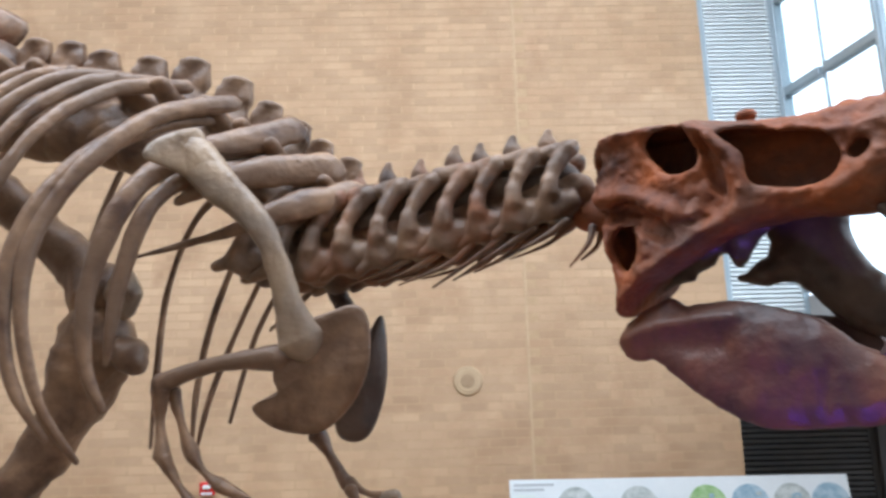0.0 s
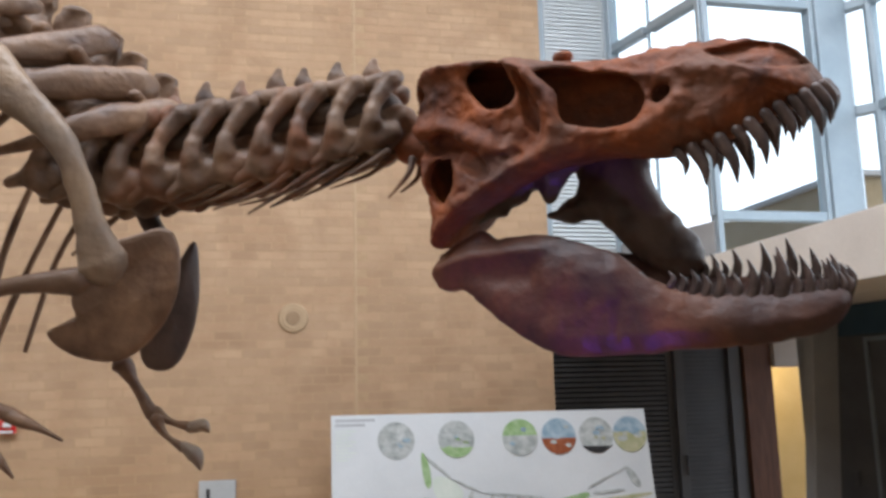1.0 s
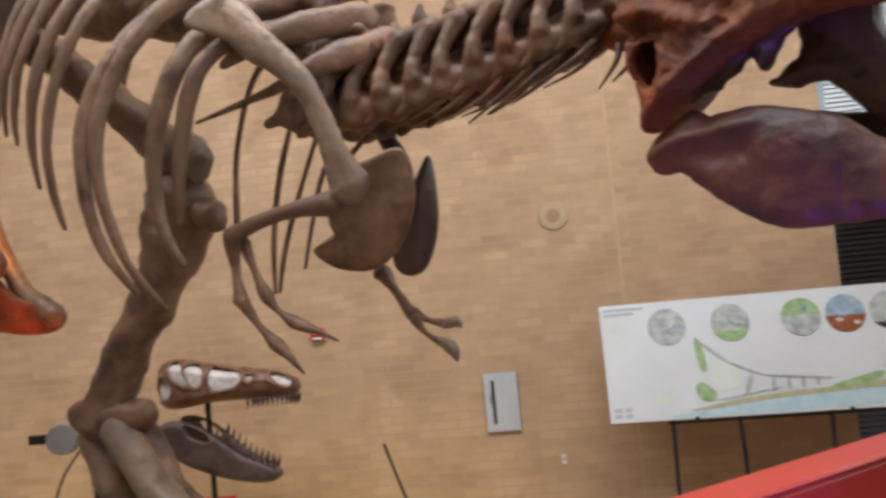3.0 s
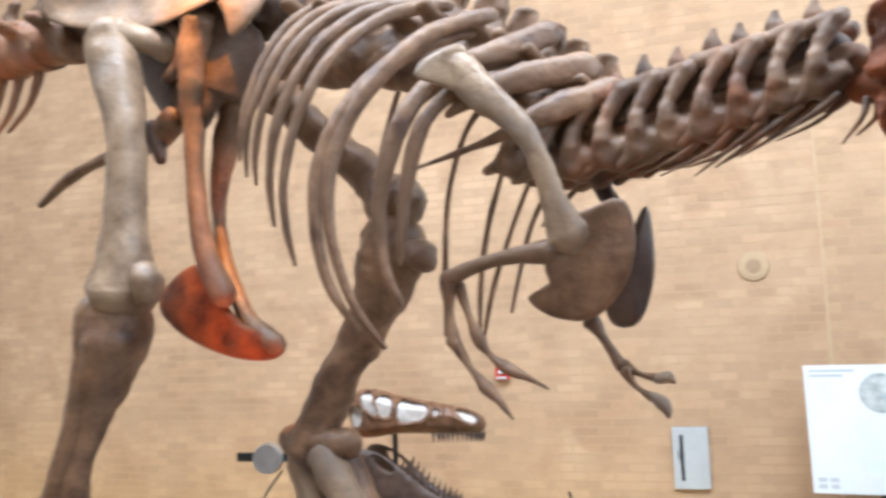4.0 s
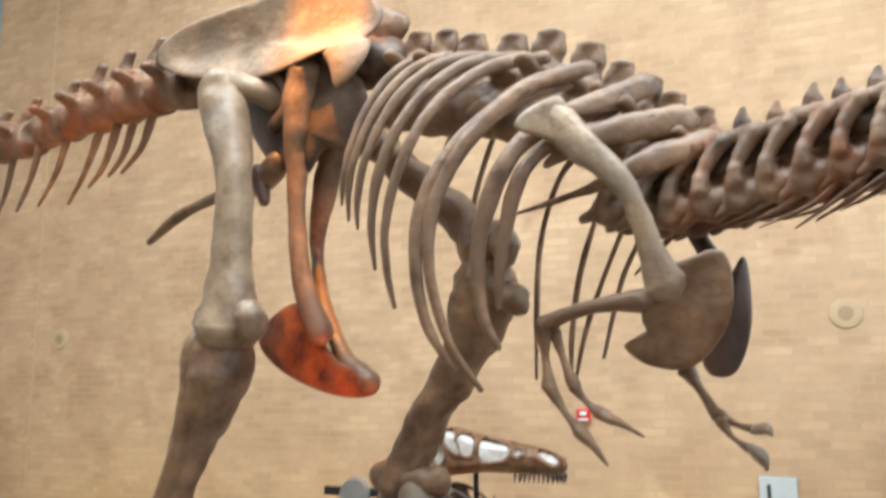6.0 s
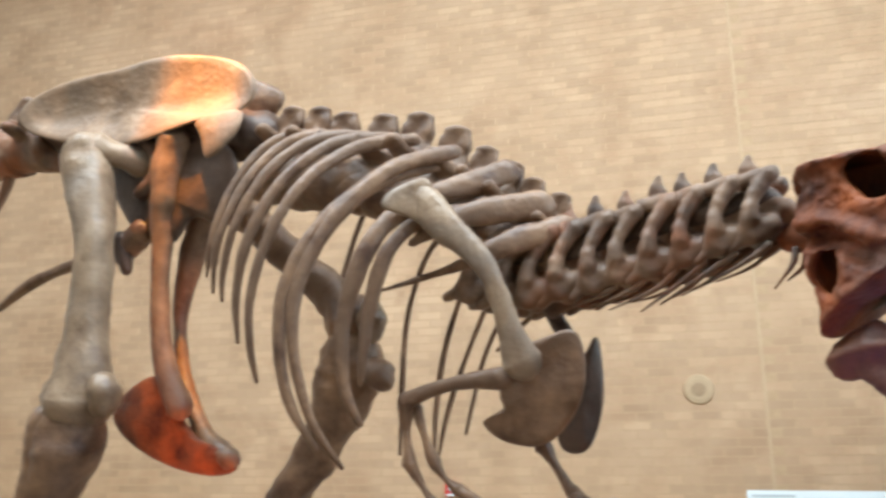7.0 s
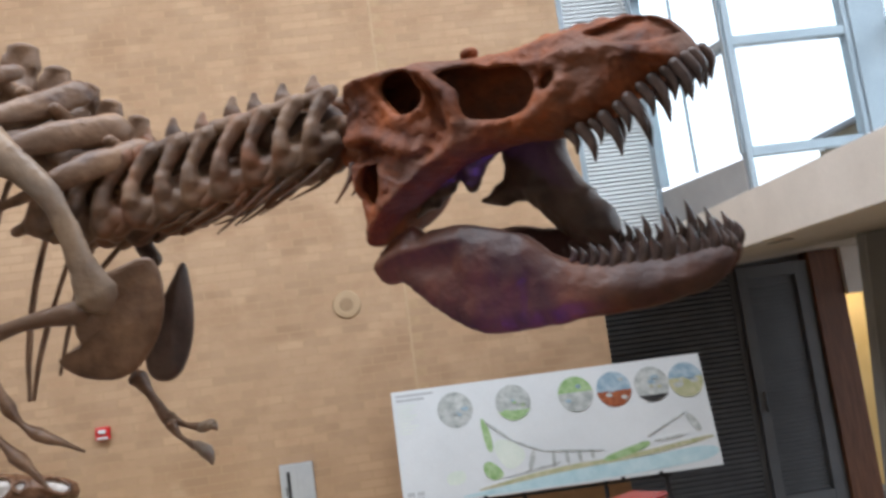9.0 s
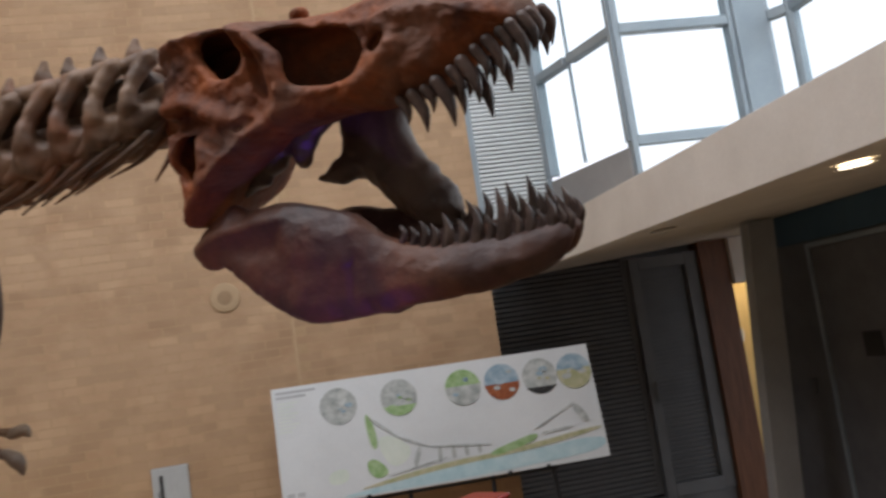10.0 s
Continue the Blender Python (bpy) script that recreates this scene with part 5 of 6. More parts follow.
vertebra("caudal_vertebra", CAUDAL, (-6.041, 3.96, 3.839), (-0.977, 0.212, 0.022), (3.43, 1.14, 1.14))
vertebra("caudal_vertebra", CAUDAL, (-6.494, 4.058, 3.847), (-0.977, 0.211, 0.018), (3.73, 1.10, 1.10))
vertebra("caudal_vertebra", CAUDAL, (-6.989, 4.165, 3.856), (-0.977, 0.211, 0.013), (4.08, 1.06, 1.06))
vertebra("caudal_vertebra", CAUDAL, (-7.532, 4.282, 3.861), (-0.978, 0.211, 0.009), (4.27, 1.00, 1.00))
# added dark core, no real bone: shade between the neck vertebrae
tube("neck_core", [(-0.522, 2.758, 2.903), (-0.31, 2.704, 2.876), (-0.097, 2.621, 2.884), (0.126, 2.534, 2.905), (0.405, 2.429, 2.93)], (0.085, 0.08, 0.072, 0.066, 0.06), BONE_DARK_SHADED, rex, sides=12, rough=0.2)
# neck ribs and tail chevrons
for a, b, c in (
    ((0.396, 2.339, 2.768), (0.313, 2.357, 2.716), (0.196, 2.421, 2.648)),
    ((0.306, 2.37, 2.756), (0.203, 2.397, 2.698), (0.086, 2.464, 2.611)),
    ((0.213, 2.403, 2.742), (0.128, 2.426, 2.68), (0.024, 2.488, 2.596)),
    ((0.125, 2.438, 2.729), (0.052, 2.456, 2.671), (-0.079, 2.529, 2.619)),
    ((0.029, 2.476, 2.717), (-0.045, 2.494, 2.673), (-0.148, 2.556, 2.632)),
    ((-0.069, 2.514, 2.703), (-0.143, 2.532, 2.672), (-0.25, 2.595, 2.631)),
    ((0.465, 2.316, 2.741), (0.45, 2.31, 2.695), (0.419, 2.342, 2.622))):
    # each neck rib is a pair, the near one and the far one
    for dx, dy, dz, more in ((0.0, 0.0, 0.0, 1.0), (0.045, 0.1, 0.028, 0.8)):
        tip = (b[0] + (c[0] - b[0]) * more + dx - 0.02, c[1] + dy, b[2] + (c[2] - b[2]) * more * 0.85 + dz)
        tube("neck_rib", [(a[0] + dx, a[1] + dy, a[2] + dz), (b[0] + dx, b[1] + dy, b[2] + dz * 0.5), tip], (0.013, 0.0085, 0.003), BONE_ORANGE_LIT, rex, sides=6)
tube("chevron", [(-3.401, 3.393, 3.727), (-3.499, 3.409, 3.522), (-3.679, 3.448, 3.397)], (0.03, 0.02, 0.011), BONE, rex, sides=6)
tube("chevron", [(-3.586, 3.433, 3.726), (-3.664, 3.445, 3.514), (-3.808, 3.476, 3.398)], (0.03, 0.02, 0.011), BONE, rex, sides=6)
tube("chevron", [(-3.745, 3.467, 3.718), (-3.864, 3.489, 3.476), (-4.013, 3.521, 3.358)], (0.03, 0.02, 0.011), BONE, rex, sides=6)
tube("chevron", [(-3.931, 3.507, 3.704), (-4.06, 3.531, 3.471), (-4.231, 3.568, 3.28)], (0.03, 0.02, 0.011), BONE, rex, sides=6)
tube("chevron", [(-4.291, 3.585, 3.762), (-4.376, 3.599, 3.526), (-4.58, 3.644, 3.315)], (0.03, 0.02, 0.011), BONE, rex, sides=6)
tube("chevron", [(-4.603000000000001, 3.653, 3.773), (-4.706, 3.671, 3.504), (-4.851, 3.702, 3.314)], (0.03, 0.02, 0.011), BONE, rex, sides=6)
tube("chevron", [(-4.938000000000001, 3.725, 3.782), (-4.993, 3.733, 3.51), (-5.107, 3.757, 3.308)], (0.03, 0.02, 0.011), BONE, rex, sides=6)
tube("chevron", [(-5.216, 3.786, 3.79), (-5.297, 3.799, 3.475), (-5.41, 3.823, 3.265)], (0.03, 0.02, 0.011), BONE, rex, sides=6)
tube("chevron", [(-5.556, 3.859, 3.805), (-5.641, 3.873, 3.483), (-5.743, 3.895, 3.263)], (0.03, 0.02, 0.011), BONE, rex, sides=6)

# skull: a hollow shell in its own frame (X to the snout, Y across, Z up), with real openings
HEAD = Matrix.Translation((0.5, 2.43, 0)) @ Matrix.Rotation(math.atan2(-0.669, 0.743), 4, "Z")
UPPER = [(0.13, 2.983), (0.167, 2.995), (0.24, 2.985), (0.34, 2.975), (0.43, 2.968), (0.51, 2.945), (0.62, 2.931), (0.76, 2.938), (0.92, 2.926), (1.0, 2.908), (1.07, 2.872), (1.106, 2.815), (1.133, 2.755), (1.14, 2.69), (1.1, 2.69), (1.02, 2.668), (0.95, 2.635), (0.885, 2.612), (0.81, 2.6), (0.73, 2.6), (0.62, 2.622), (0.5, 2.618), (0.415, 2.602), (0.315, 2.556), (0.235, 2.518), (0.18, 2.44), (0.135, 2.438), (0.13, 2.585), (0.107, 2.669), (0.085, 2.76), (0.06, 2.84), (0.075, 2.93)]
# openings: orbit, the hollow before it, the small window of the upper jaw, the cheek opening
ORBIT = [(0.275, 2.913), (0.318, 2.936), (0.365, 2.943), (0.405, 2.913), (0.42, 2.867), (0.418, 2.822), (0.365, 2.805), (0.331, 2.818), (0.306, 2.85), (0.285, 2.88)]
FRONT = [(0.47, 2.898), (0.531, 2.899), (0.63, 2.867), (0.718, 2.834), (0.738, 2.78), (0.726, 2.724), (0.66, 2.707), (0.57, 2.728), (0.533, 2.749), (0.527, 2.823), (0.495, 2.865)]
SMALL = [(0.754, 2.772), (0.77, 2.804), (0.792, 2.807), (0.807, 2.783), (0.789, 2.761), (0.768, 2.755)]
CHEEK = [(0.165, 2.715), (0.235, 2.7), (0.246, 2.655), (0.224, 2.6), (0.193, 2.58), (0.166, 2.613)]
HOLES = (ORBIT, FRONT, SMALL, CHEEK)
# shallow hollows and their depth: nostril, temple, cheek band, strip behind the bar before the orbit
DIPS = (([(0.86, 2.885), (0.926, 2.893), (1.006, 2.896), (1.085, 2.846), (1.112, 2.791), (1.038, 2.795), (0.95, 2.828)], 0.035),
        ([(0.07, 2.82), (0.09, 2.885), (0.119, 2.915), (0.15, 2.892), (0.118, 2.863), (0.106, 2.81)], 0.05),
        ([(0.105, 2.766), (0.161, 2.768), (0.207, 2.779), (0.268, 2.742), (0.335, 2.692), (0.36, 2.645), (0.317, 2.645), (0.265, 2.672), (0.2, 2.715), (0.13, 2.722)], 0.04),
        ([(0.425, 2.91), (0.46, 2.85), (0.485, 2.79), (0.482, 2.72), (0.455, 2.74), (0.44, 2.8), (0.425, 2.86)], 0.03),
        ([(0.37, 2.7), (0.42, 2.705), (0.455, 2.68), (0.42, 2.668), (0.375, 2.682)], 0.02),
        ([(1.0, 2.78), (1.05, 2.755), (1.08, 2.72), (1.05, 2.73), (1.0, 2.765)], 0.014),
        ([(0.56, 2.7), (0.64, 2.69), (0.7, 2.7), (0.64, 2.682)], 0.012))
# raised bars of bone, as lines with their height and breadth
RIDGES = (([(0.4, 2.95), (0.458, 2.881), (0.508, 2.82), (0.52, 2.756), (0.506, 2.69)], 0.02, 0.02),
          ([(0.1, 2.795), (0.16, 2.795), (0.21, 2.795), (0.29, 2.757), (0.38, 2.705), (0.45, 2.665)], 0.022, 0.022),
          ([(0.16, 2.5), (0.25, 2.57), (0.34, 2.612), (0.43, 2.645), (0.55, 2.665), (0.68, 2.668), (0.76, 2.715), (0.82, 2.76)], 0.02, 0.028),
          ([(0.09, 2.93), (0.16, 2.94), (0.25, 2.945), (0.31, 2.955)], 0.022, 0.02),
          ([(0.15, 2.74), (0.145, 2.65), (0.15, 2.55), (0.155, 2.47)], 0.018, 0.018),
          ([(0.255, 2.7), (0.27, 2.64), (0.25, 2.59)], 0.014, 0.018),
          ([(0.43, 2.935), (0.55, 2.92), (0.7, 2.895), (0.84, 2.9)], 0.014, 0.022),
          ([(0.84, 2.84), (0.93, 2.81), (1.03, 2.775), (1.1, 2.745)], 0.012, 0.025),
          ([(0.75, 2.835), (0.79, 2.83), (0.83, 2.79), (0.82, 2.74), (0.78, 2.72)], 0.012, 0.018))


def line_d(X, Z, pts):
    """Distance to an open line in a plane."""
    best = np.full(X.shape, 1e9)
    for (x0, z0), (x1, z1) in zip(pts[:-1], pts[1:]):
        dx, dz = x1 - x0, z1 - z0
        t = np.clip(((X - x0) * dx + (Z - z0) * dz) / (dx * dx + dz * dz), 0, 1)
        best = np.minimum(best, np.hypot(X - x0 - dx * t, Z - z0 - dz * t))
    return best


def relief(x2, z2, scale, seed):
    """Uneven bone surface over a side view."""
    out = np.empty(x2.shape)
    for i in range(x2.shape[0]):
        for j in range(x2.shape[1]):
            out[i, j] = noise.noise(Vector((x2[i, j] * scale, seed, z2[i, j] * scale)))
    return out


def skull_field(X, Y, Z):
    x2, z2 = X[:, 0, :], Z[:, 0, :]
    d2 = polygon_d(x2, z2, rounded(UPPER, 1))
    hole = np.full(x2.shape, 1e9)
    for h in HOLES:
        hole = np.minimum(hole, polygon_d(x2, z2, rounded(h, 1)) + 0.008 * relief(x2, z2, 16, 6.0))
    wide = np.interp(x2, [0.0, 0.15, 0.35, 0.5, 0.65, 0.9, 1.05, 1.14], [0.15, 0.2, 0.225, 0.19, 0.145, 0.12, 0.1, 0.06])
    top = np.interp(x2, [0.0, 0.4, 0.6, 1.14], [0.035, 0.05, 0.09, 0.1])
    w = wide * np.sqrt(np.clip(-d2 / top, 0, 1)) ** 0.8
    wave = 0.006 * relief(x2, z2, 14, 2.0)
    for pts, high, broad in RIDGES:
        w = w + high * np.exp(-((line_d(x2, z2, pts) + wave) / broad) ** 2)
    for pts, deep in DIPS:
        w = w - deep * np.clip(0.35 - (polygon_d(x2, z2, rounded(pts, 1)) + wave) / 0.01, 0, 1)
    w = w + 0.006 * np.exp(-((hole - 0.012) / 0.014) ** 2)
    # the upper jaw is pitted and bulges over the tooth roots
    roots = np.sin(2 * math.pi * x2 / 0.052) * np.clip((x2 - 0.74) / 0.06, 0, 1) * np.exp(-((z2 - np.interp(x2, [0.74, 0.9, 1.13], [2.63, 2.65, 2.73])) / 0.05) ** 2)
    w = w + 0.012 * relief(x2, z2, 8, 1.0) + 0.007 * relief(x2, z2, 22, 5.0) + 0.006 * relief(x2, z2, 48, 9.0) + 0.005 * relief(x2, z2, 90, 4.0) + 0.005 * roots
    w = np.maximum(w, 0.012)
    A = np.abs(Y)
    d2, w, hole = d2[:, None, :], w[:, None, :], hole[:, None, :]
    solid = np.maximum(d2, (A - w) * 0.75)
    hollow = np.maximum(d2 + 0.03, (A - w + 0.035) * 0.75)
    shell = np.maximum(solid, -hollow)
    shell = np.minimum(shell, np.maximum(d2 + 0.012, A - 0.12 * w - 0.01))
    shell = carve(shell, np.where(A > 0.14 * w + 0.018, hole, 1.0), 0.009)
    # low crests along the nose, a horn boss over each eye, and the braincase
    for x, z, r in ((0.6, 2.93, 0.014), (0.645, 2.926, 0.016), (0.69, 2.928, 0.014), (0.74, 2.932, 0.018), (0.79, 2.93, 0.014), (0.84, 2.925, 0.018), (0.9, 2.918, 0.018), (0.96, 2.905, 0.015), (0.18, 2.985, 0.02), (0.24, 2.978, 0.016), (0.29, 2.975, 0.02), (0.34, 2.975, 0.022)):
        shell = blend(shell, ball_d(X, Y, Z, (x, -0.02, z), (r * 1.5, r * 1.4, r)), 0.012)
    shell = blend(shell, ball_d(X, A, Z, (0.5, 0.05, 2.968), (0.03, 0.025, 0.018)), 0.02)
    shell = blend(shell, cone_d(X, Y, Z, (0.0, 0, 2.78), (0.4, 0, 2.72), 0.07, 0.06), 0.03)
    return shell


LOWER = [(0.15, 2.44), (0.2, 2.468), (0.285, 2.5), (0.311, 2.49), (0.33, 2.468), (0.377, 2.474), (0.458, 2.47), (0.52, 2.456), (0.58, 2.428), (0.64, 2.41), (0.679, 2.376), (0.72, 2.334), (0.79, 2.302), (0.877, 2.289), (1.04, 2.283), (1.13, 2.297), (1.15, 2.27), (1.127, 2.222), (1.088, 2.193),
         (0.966, 2.17), (0.774, 2.165), (0.635, 2.156), (0.55, 2.155), (0.476, 2.167), (0.4, 2.207), (0.304, 2.278), (0.237, 2.344), (0.186, 2.342), (0.14, 2.362)]
JAW_RUN = ([0.15, 0.5, 0.8, 1.0, 1.1, 1.16], [0.145, 0.15, 0.115, 0.085, 0.05, 0.02])


def jaw_field(X, Y, Z):
    x2, z2 = X[:, 0, :], Z[:, 0, :]
    d2 = polygon_d(x2, z2, rounded(LOWER, 1)) + 0.004 * relief(x2, z2, 20, 8.0)
    run = np.interp(x2, *JAW_RUN)
    half = np.interp(x2, [0.15, 0.3, 0.6, 0.9, 1.15], [0.035, 0.024, 0.034, 0.036, 0.04]) * np.sqrt(np.clip(-d2 / 0.05, 0, 1)) + 0.006
    shelf = line_d(x2, z2, [(0.14, 2.4), (0.24, 2.418), (0.36, 2.432), (0.46, 2.43)])
    under = line_d(x2, z2, [(0.22, 2.385), (0.34, 2.37), (0.42, 2.36)])
    swell = line_d(x2, z2, [(0.5, 2.36), (0.6, 2.32)])
    seam = line_d(x2, z2, [(0.62, 2.4), (0.66, 2.3), (0.64, 2.2)])
    half = half + 0.018 * np.exp(-(shelf / 0.022) ** 2) - 0.012 * np.exp(-(under / 0.035) ** 2) + 0.014 * np.exp(-(swell / 0.07) ** 2) - 0.008 * np.exp(-(seam / 0.012) ** 2)
    half = half + 0.006 * relief(x2, z2, 9, 3.0) + 0.004 * relief(x2, z2, 26, 7.0) + 0.002 * relief(x2, z2, 70, 2.0)
    half = np.maximum(half, 0.005)
    return np.maximum(d2[:, None, :], np.abs(np.abs(Y) - run[:, None, :]) - half[:, None, :])


head_parts = surface("skull", skull_field, (-0.08, -0.28, 2.42), (1.18, 0.28, 3.0), 0.007, BONE_RED)



def jaw_lift(x, y):
    return float(np.interp(x, [0.55, 0.85], [0.03, 0.3])) * (y + float(np.interp(x, *JAW_RUN)))


def skull_lift(y, z):
    return 0.36 * (y + 0.16) * min(max((2.95 - z) / 0.3, 0), 1)


# the head leans over: the far side stands higher than the near one
for v in head_parts.vertices:
    v.co.z += skull_lift(v.co.y, v.co.z)
head_parts.transform(HEAD)
skull = child("skull", head_parts, rex, "red-brown skull with large side openings")
jaw_mesh = surface("lower_jaw", jaw_field, (0.13, -0.25, 2.13), (1.18, 0.25, 2.52), 0.0085, BONE_JAW)
for v in jaw_mesh.vertices:
    v.co.z += jaw_lift(v.co.x, v.co.y)
jaw_mesh.transform(HEAD)
lower_jaw = child("lower_jaw", jaw_mesh, rex, "deep dark-brown lower jaw hanging open")


def tooth(root, tip, radius, parent):
    lift = Vector((0, 0, skull_lift(root[1], 2.6) if parent is skull else jaw_lift(root[0], root[1])))
    a, b = HEAD @ (Vector(root) + lift), HEAD @ (Vector(tip) + lift)
    mid = a.lerp(b, 0.5) + (HEAD.to_3x3() @ Vector((0.012, 0, 0)))
    tube("tooth", [a, mid, b], (radius, radius * 0.85, radius * 0.12), TOOTH, parent, sides=10, steps=4, rough=0.03)


rt = random.Random(9)
for side in (1, -1):
    for i, (x, long) in enumerate(((0.8, 0.045), (0.835, 0.09), (0.868, 0.055), (0.9, 0.115), (0.94, 0.07), (0.97, 0.105), (1.005, 0.06), (1.035, 0.09), (1.065, 0.055), (1.09, 0.085), (1.115, 0.09), (1.13, 0.06))):
        z = float(np.interp(x, [0.8, 0.88, 0.95, 1.02, 1.1, 1.137], [2.603, 2.612, 2.636, 2.668, 2.692, 2.705]))
        wide = float(np.interp(x, [0.8, 1.0, 1.1, 1.14], [0.1, 0.085, 0.06, 0.03]))
        long = long * rt.uniform(0.75, 1.05)
        tooth((x, side * wide, z + 0.02), (x + 0.35 * long, side * wide * 0.98, z - long), 0.0085 + 0.1 * long, skull)
    for i, (x, long) in enumerate(((0.765, 0.02), (0.79, 0.03), (0.815, 0.045), (0.84, 0.035), (0.87, 0.07), (0.905, 0.05), (0.94, 0.09), (0.97, 0.055), (1.0, 0.1), (1.03, 0.06), (1.055, 0.085), (1.08, 0.05), (1.1, 0.075), (1.12, 0.05), (1.135, 0.04))):
        z = float(np.interp(x, [0.76, 0.8, 0.917, 1.04, 1.142], [2.335, 2.312, 2.286, 2.279, 2.29]))
        wide = float(np.interp(x, [0.75, 0.8, 1.0, 1.1, 1.14], [0.125, 0.115, 0.085, 0.05, 0.028]))
        long = long * rt.uniform(0.85, 1.1)
        tooth((x, side * wide, z - 0.02), (x + 0.05 * long, side * wide, z + long), 0.007 + 0.1 * long, lower_jaw)
# bones seen inside the mouth, shade in their colour: ragged palate, rising strip
INNER = [(0.06, 2.56), (0.1, 2.5), (0.159, 2.505), (0.225, 2.544), (0.262, 2.556), (0.305, 2.553), (0.319, 2.577), (0.36, 2.59), (0.39, 2.618), (0.412, 2.612), (0.424, 2.568), (0.453, 2.578), (0.478, 2.624), (0.52, 2.66), (0.62, 2.68), (0.62, 2.72), (0.4, 2.72), (0.2, 2.66)]
GAPE_STRIP = [(0.36, 2.57), (0.422, 2.6), (0.452, 2.62), (0.468, 2.645), (0.46, 2.7), (0.46, 2.8), (0.67, 2.8), (0.672, 2.7), (0.675, 2.62), (0.715, 2.55), (0.748, 2.522), (0.754, 2.5), (0.775, 2.48), (0.796, 2.45), (0.8, 2.36), (0.72, 2.35), (0.632, 2.412), (0.586, 2.462), (0.547, 2.518), (0.505, 2.546), (0.45, 2.54), (0.4, 2.55)]


def bone_sheet(outline, depth, at, seed):
    """Field of an uneven upright sheet of bone."""
    def field(X, Y, Z):
        x2, z2 = X[:, 0, :], Z[:, 0, :]
        d2 = polygon_d(x2, z2, rounded(outline, 1)) + 0.006 * relief(x2, z2, 34, seed)
        half = depth * np.sqrt(np.clip(-d2 / 0.04, 0, 1)) + 0.004 + 0.012 * relief(x2, z2, 13, seed + 1) + 0.005 * relief(x2, z2, 40, seed + 2)
        return np.maximum(d2[:, None, :], np.abs(Y - at) - np.maximum(half, 0.004)[:, None, :])
    return field


for name, outline, depth, at, parent, lab in (("palate_bone", INNER, 0.03, -0.03, skull, "ragged palate bone, coloured dark for the mouth's shade"), ("gape_strip", GAPE_STRIP, 0.045, 0.12, lower_jaw, "bone strip rising in the gape, coloured dark for shade")):
    me = surface(name, bone_sheet(outline, depth, at, 3.0 + at), (0.04, at - 0.08, 2.33), (0.82, at + 0.08, 2.82), 0.0085, BONE_DARK_SHADED)
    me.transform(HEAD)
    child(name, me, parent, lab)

# ---- smaller skull cast on a stand before the wall ----
cast = thing("skull_cast", "brown and white carnivorous dinosaur skull cast with open jaws", "skull cast", at=(-2.3, 5.6, 0))
CAST_AT = Matrix.Translation((-2.62, 5.62, 0))
C_UP = [(0.02, 1.8), (0.12, 1.83), (0.25, 1.81), (0.45, 1.755), (0.7, 1.715), (0.9, 1.675), (1.0, 1.63), (1.035, 1.57), (1.0, 1.5), (0.85, 1.49), (0.6, 1.5), (0.35, 1.5), (0.1, 1.46), (0.02, 1.5), (0.0, 1.65)]
C_LO = [(0.02, 1.36), (0.1, 1.42), (0.28, 1.38), (0.45, 1.25), (0.6, 1.12), (0.8, 1.03), (0.85, 0.97), (0.8, 0.92), (0.65, 0.93), (0.4, 1.0), (0.15, 1.12), (0.02, 1.26)]
C_HOLES = ([(0.01, 1.57), (0.03, 1.66), (0.1, 1.72), (0.16, 1.66), (0.15, 1.59), (0.08, 1.55)], [(0.12, 1.79), (0.2, 1.81), (0.24, 1.7), (0.28, 1.66), (0.24, 1.64), (0.17, 1.7)], [(0.25, 1.79), (0.36, 1.76), (0.38, 1.64), (0.3, 1.63), (0.26, 1.71)],
           [(0.41, 1.75), (0.5, 1.73), (0.63, 1.7), (0.62, 1.62), (0.5, 1.59), (0.42, 1.6)], [(0.65, 1.66), (0.68, 1.68), (0.71, 1.66), (0.68, 1.63)], [(0.82, 1.68), (0.9, 1.665), (0.98, 1.6), (0.94, 1.57), (0.85, 1.62)])
C_GAP = [(0.2, 1.375), (0.3, 1.34), (0.4, 1.25), (0.34, 1.24), (0.24, 1.29)]


def cast_field(X, Y, Z):
    x2, z2 = X[:, 0, :], Z[:, 0, :]
    d2 = polygon_d(x2, z2, rounded(C_UP, 2)) + 0.012 * relief(x2, z2, 30, 3.0) * (z2 > 1.6)
    hole = np.full(x2.shape, 1e9)
    for h in C_HOLES:
        hole = np.minimum(hole, polygon_d(x2, z2, rounded(h, 1)) + 0.012 * relief(x2, z2, 18, 4.0))
    w = np.interp(x2, [0, 0.3, 0.6, 1.04], [0.17, 0.16, 0.1, 0.05]) * np.sqrt(np.clip(-d2 / 0.07, 0, 1)) + 0.02 * np.exp(-((hole - 0.015) / 0.02) ** 2)
    A = np.abs(Y)
    d2, w, hole = d2[:, None, :], w[:, None, :], hole[:, None, :]
    shell = np.maximum(np.maximum(d2, (A - w) * 0.75), -np.maximum(d2 + 0.03, (A - w + 0.03) * 0.75))
    return carve(shell, np.where(A > 0.02, hole, 1.0), 0.012)


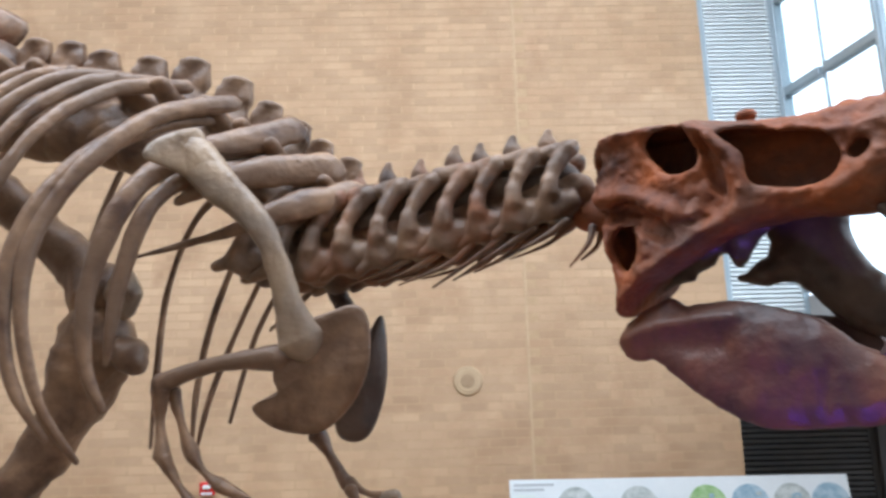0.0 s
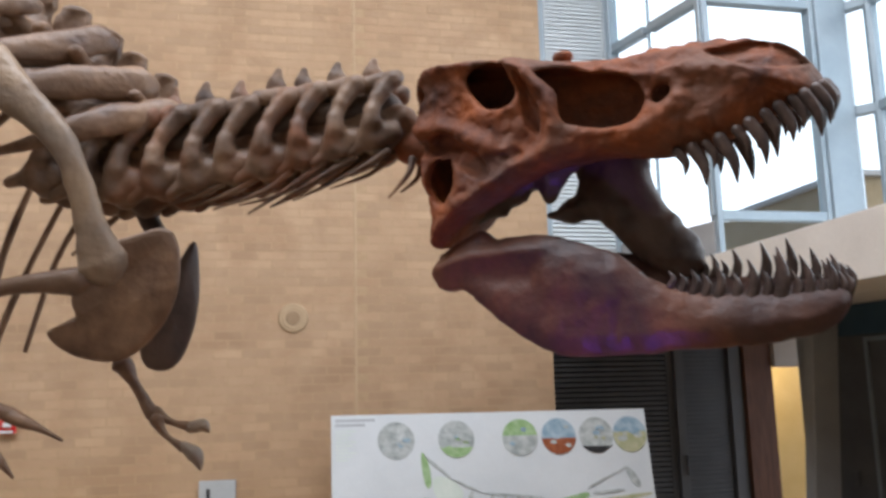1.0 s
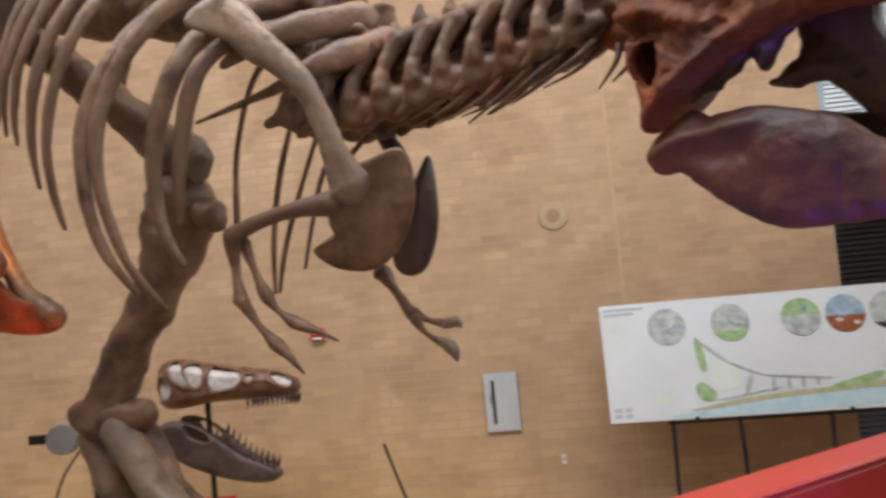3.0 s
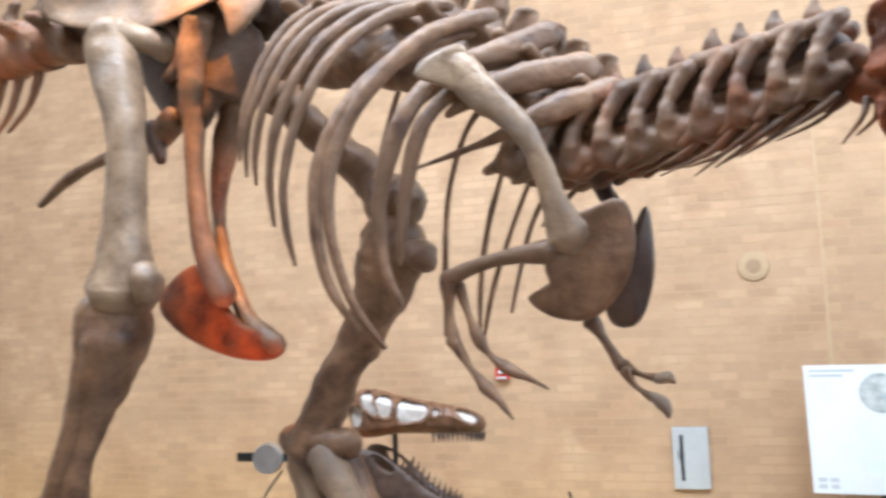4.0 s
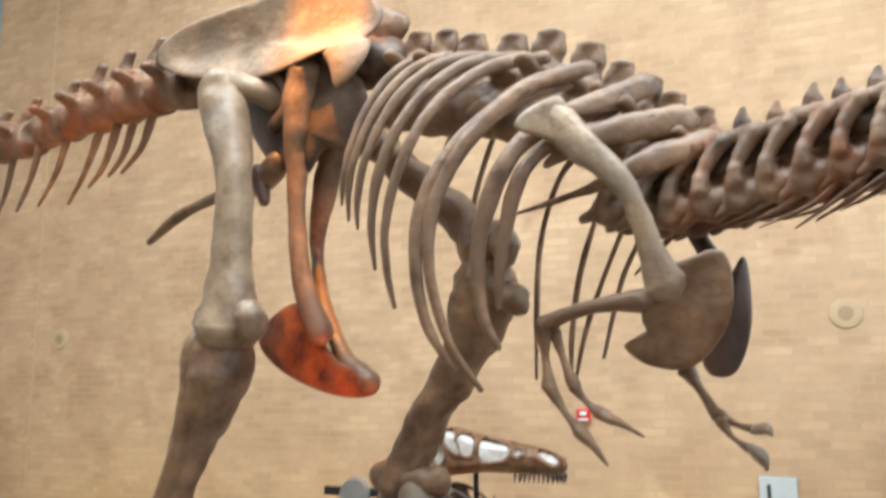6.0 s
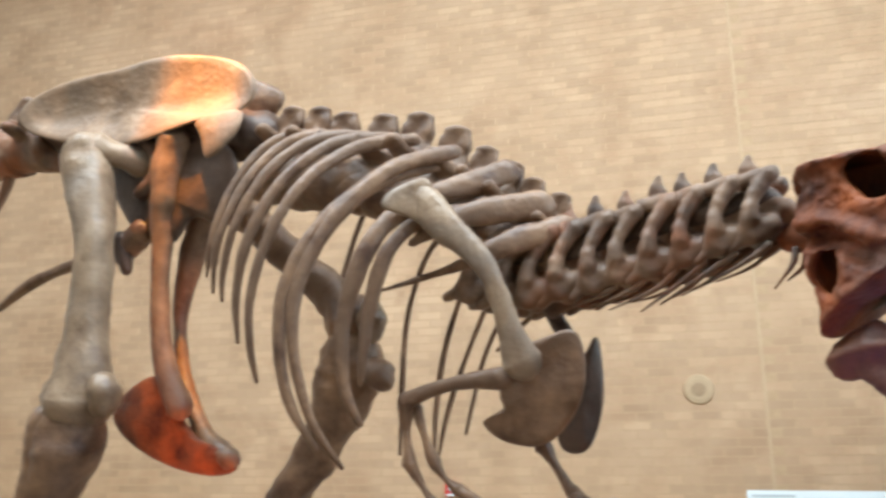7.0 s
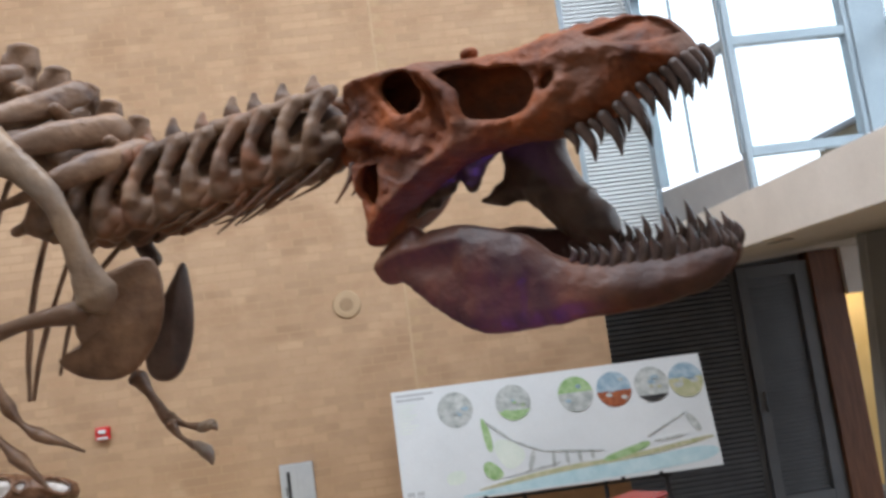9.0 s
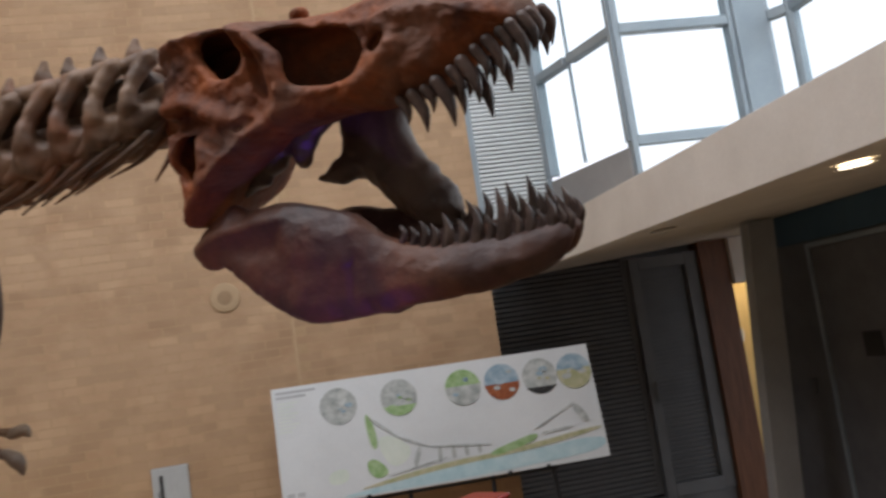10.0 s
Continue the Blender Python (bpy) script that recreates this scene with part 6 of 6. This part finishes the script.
def cast_jaw_field(X, Y, Z):
    x2, z2 = X[:, 0, :], Z[:, 0, :]
    d2 = polygon_d(x2, z2, rounded(C_LO, 2))
    run = np.interp(x2, [0, 0.4, 0.8, 0.87], [0.16, 0.11, 0.045, 0.02])
    half = 0.028 * np.sqrt(np.clip(-d2 / 0.04, 0, 1)) + 0.003 + 0.006 * relief(x2, z2, 18, 6.0)
    d2 = np.maximum(d2, -polygon_d(x2, z2, rounded(C_GAP, 1)))
    return np.maximum(d2[:, None, :], np.abs(np.abs(Y) - run[:, None, :]) - half[:, None, :])


for name, fld, lo, hi, mat, lab in (("upper_skull", cast_field, (-0.03, -0.22, 1.43), (1.07, 0.22, 1.87), CAST, "brown upper skull with large openings"), ("lower_jaw", cast_jaw_field, (-0.03, -0.22, 0.88), (0.9, 0.22, 1.46), BONE_DARK_SHADED, "dark brown dropped lower jaw")):
    me = surface(name, fld, lo, hi, 0.011, mat)
    me.transform(CAST_AT)
    child(name, me, cast, lab)


def filling_field(X, Y, Z):
    x2, z2 = X[:, 0, :], Z[:, 0, :]
    d2 = polygon_d(x2, z2, rounded(C_UP, 2))
    w = np.interp(x2, [0, 0.3, 0.6, 1.04], [0.17, 0.16, 0.1, 0.05]) * np.sqrt(np.clip(-d2 / 0.07, 0, 1)) + 0.012 * relief(x2, z2, 14, 2.0)
    return np.maximum(d2[:, None, :] + 0.035, np.abs(Y) - 0.8 * w[:, None, :])


me = surface("plaster_filling", filling_field, (-0.03, -0.22, 1.43), (1.07, 0.22, 1.87), 0.012, PLASTER)
me.transform(CAST_AT)
child("plaster_filling", me, cast, "glossy white plaster filling the skull openings")
for i in range(11):
    x = 0.66 + i * 0.034
    for s in (-1, 1):
        y = s * float(np.interp(x, [0.6, 1.0], [0.08, 0.03]))
        p = CAST_AT @ Vector((x, y, 1.505))
        tube("tooth", [p, p + Vector((0.0, 0, -0.03)), p + Vector((-0.005, 0, -0.065))], (0.012, 0.009, 0.002), TOOTH, cast, sides=6, steps=2)
for i in range(10):
    x = 0.42 + i * 0.042
    for s in (-1, 1):
        y = s * float(np.interp(x, [0.4, 0.85], [0.105, 0.035]))
        p = CAST_AT @ Vector((x, y, float(np.interp(x, [0.42, 0.6, 0.8], [1.26, 1.11, 1.02]))))
        tube("tooth", [p, p + Vector((0.01, 0, 0.03)), p + Vector((0.02, 0, 0.07))], (0.014, 0.011, 0.002), BONE_DARK_SHADED, cast, sides=6, steps=2)
tube("upright", [(-2.3, 5.66, 0.0), (-2.3, 5.66, 1.5)], (0.02, 0.02), BLACK, cast, rough=0)
disc("foot", (-2.3, 5.66, 0.015), (0, 0, 1), 0.2, 0.03, BLACK, cast, rim=0.02)


# ---- single bricks of the wall round the speaker and behind the poster ----
brick_meshes = {}
for a, b, z0, z1 in brick_boxes(-8.655, 2.295, range(0, 120), lambda x, r: not near(x, r)):
    w = round(b - a, 3)
    if w not in brick_meshes:
        h = z1 - z0
        brick_meshes[w] = mesh_of("brick", [(0, 0.02, 0), (w, 0.02, 0), (w, 0.02, h), (0, 0.02, h), (0.003, 0, 0.003), (w - 0.003, 0, 0.003), (w - 0.003, 0, h - 0.003), (0.003, 0, h - 0.003)],
                                  [(4, 5, 6, 7), (0, 1, 5, 4), (1, 2, 6, 5), (2, 3, 7, 6), (3, 0, 4, 7)], BRICK)
    ob = child("brick", brick_meshes[w], brick_wall)
    ob.location = (a, WALL + rnd.uniform(-0.0007, 0.0007), z0)
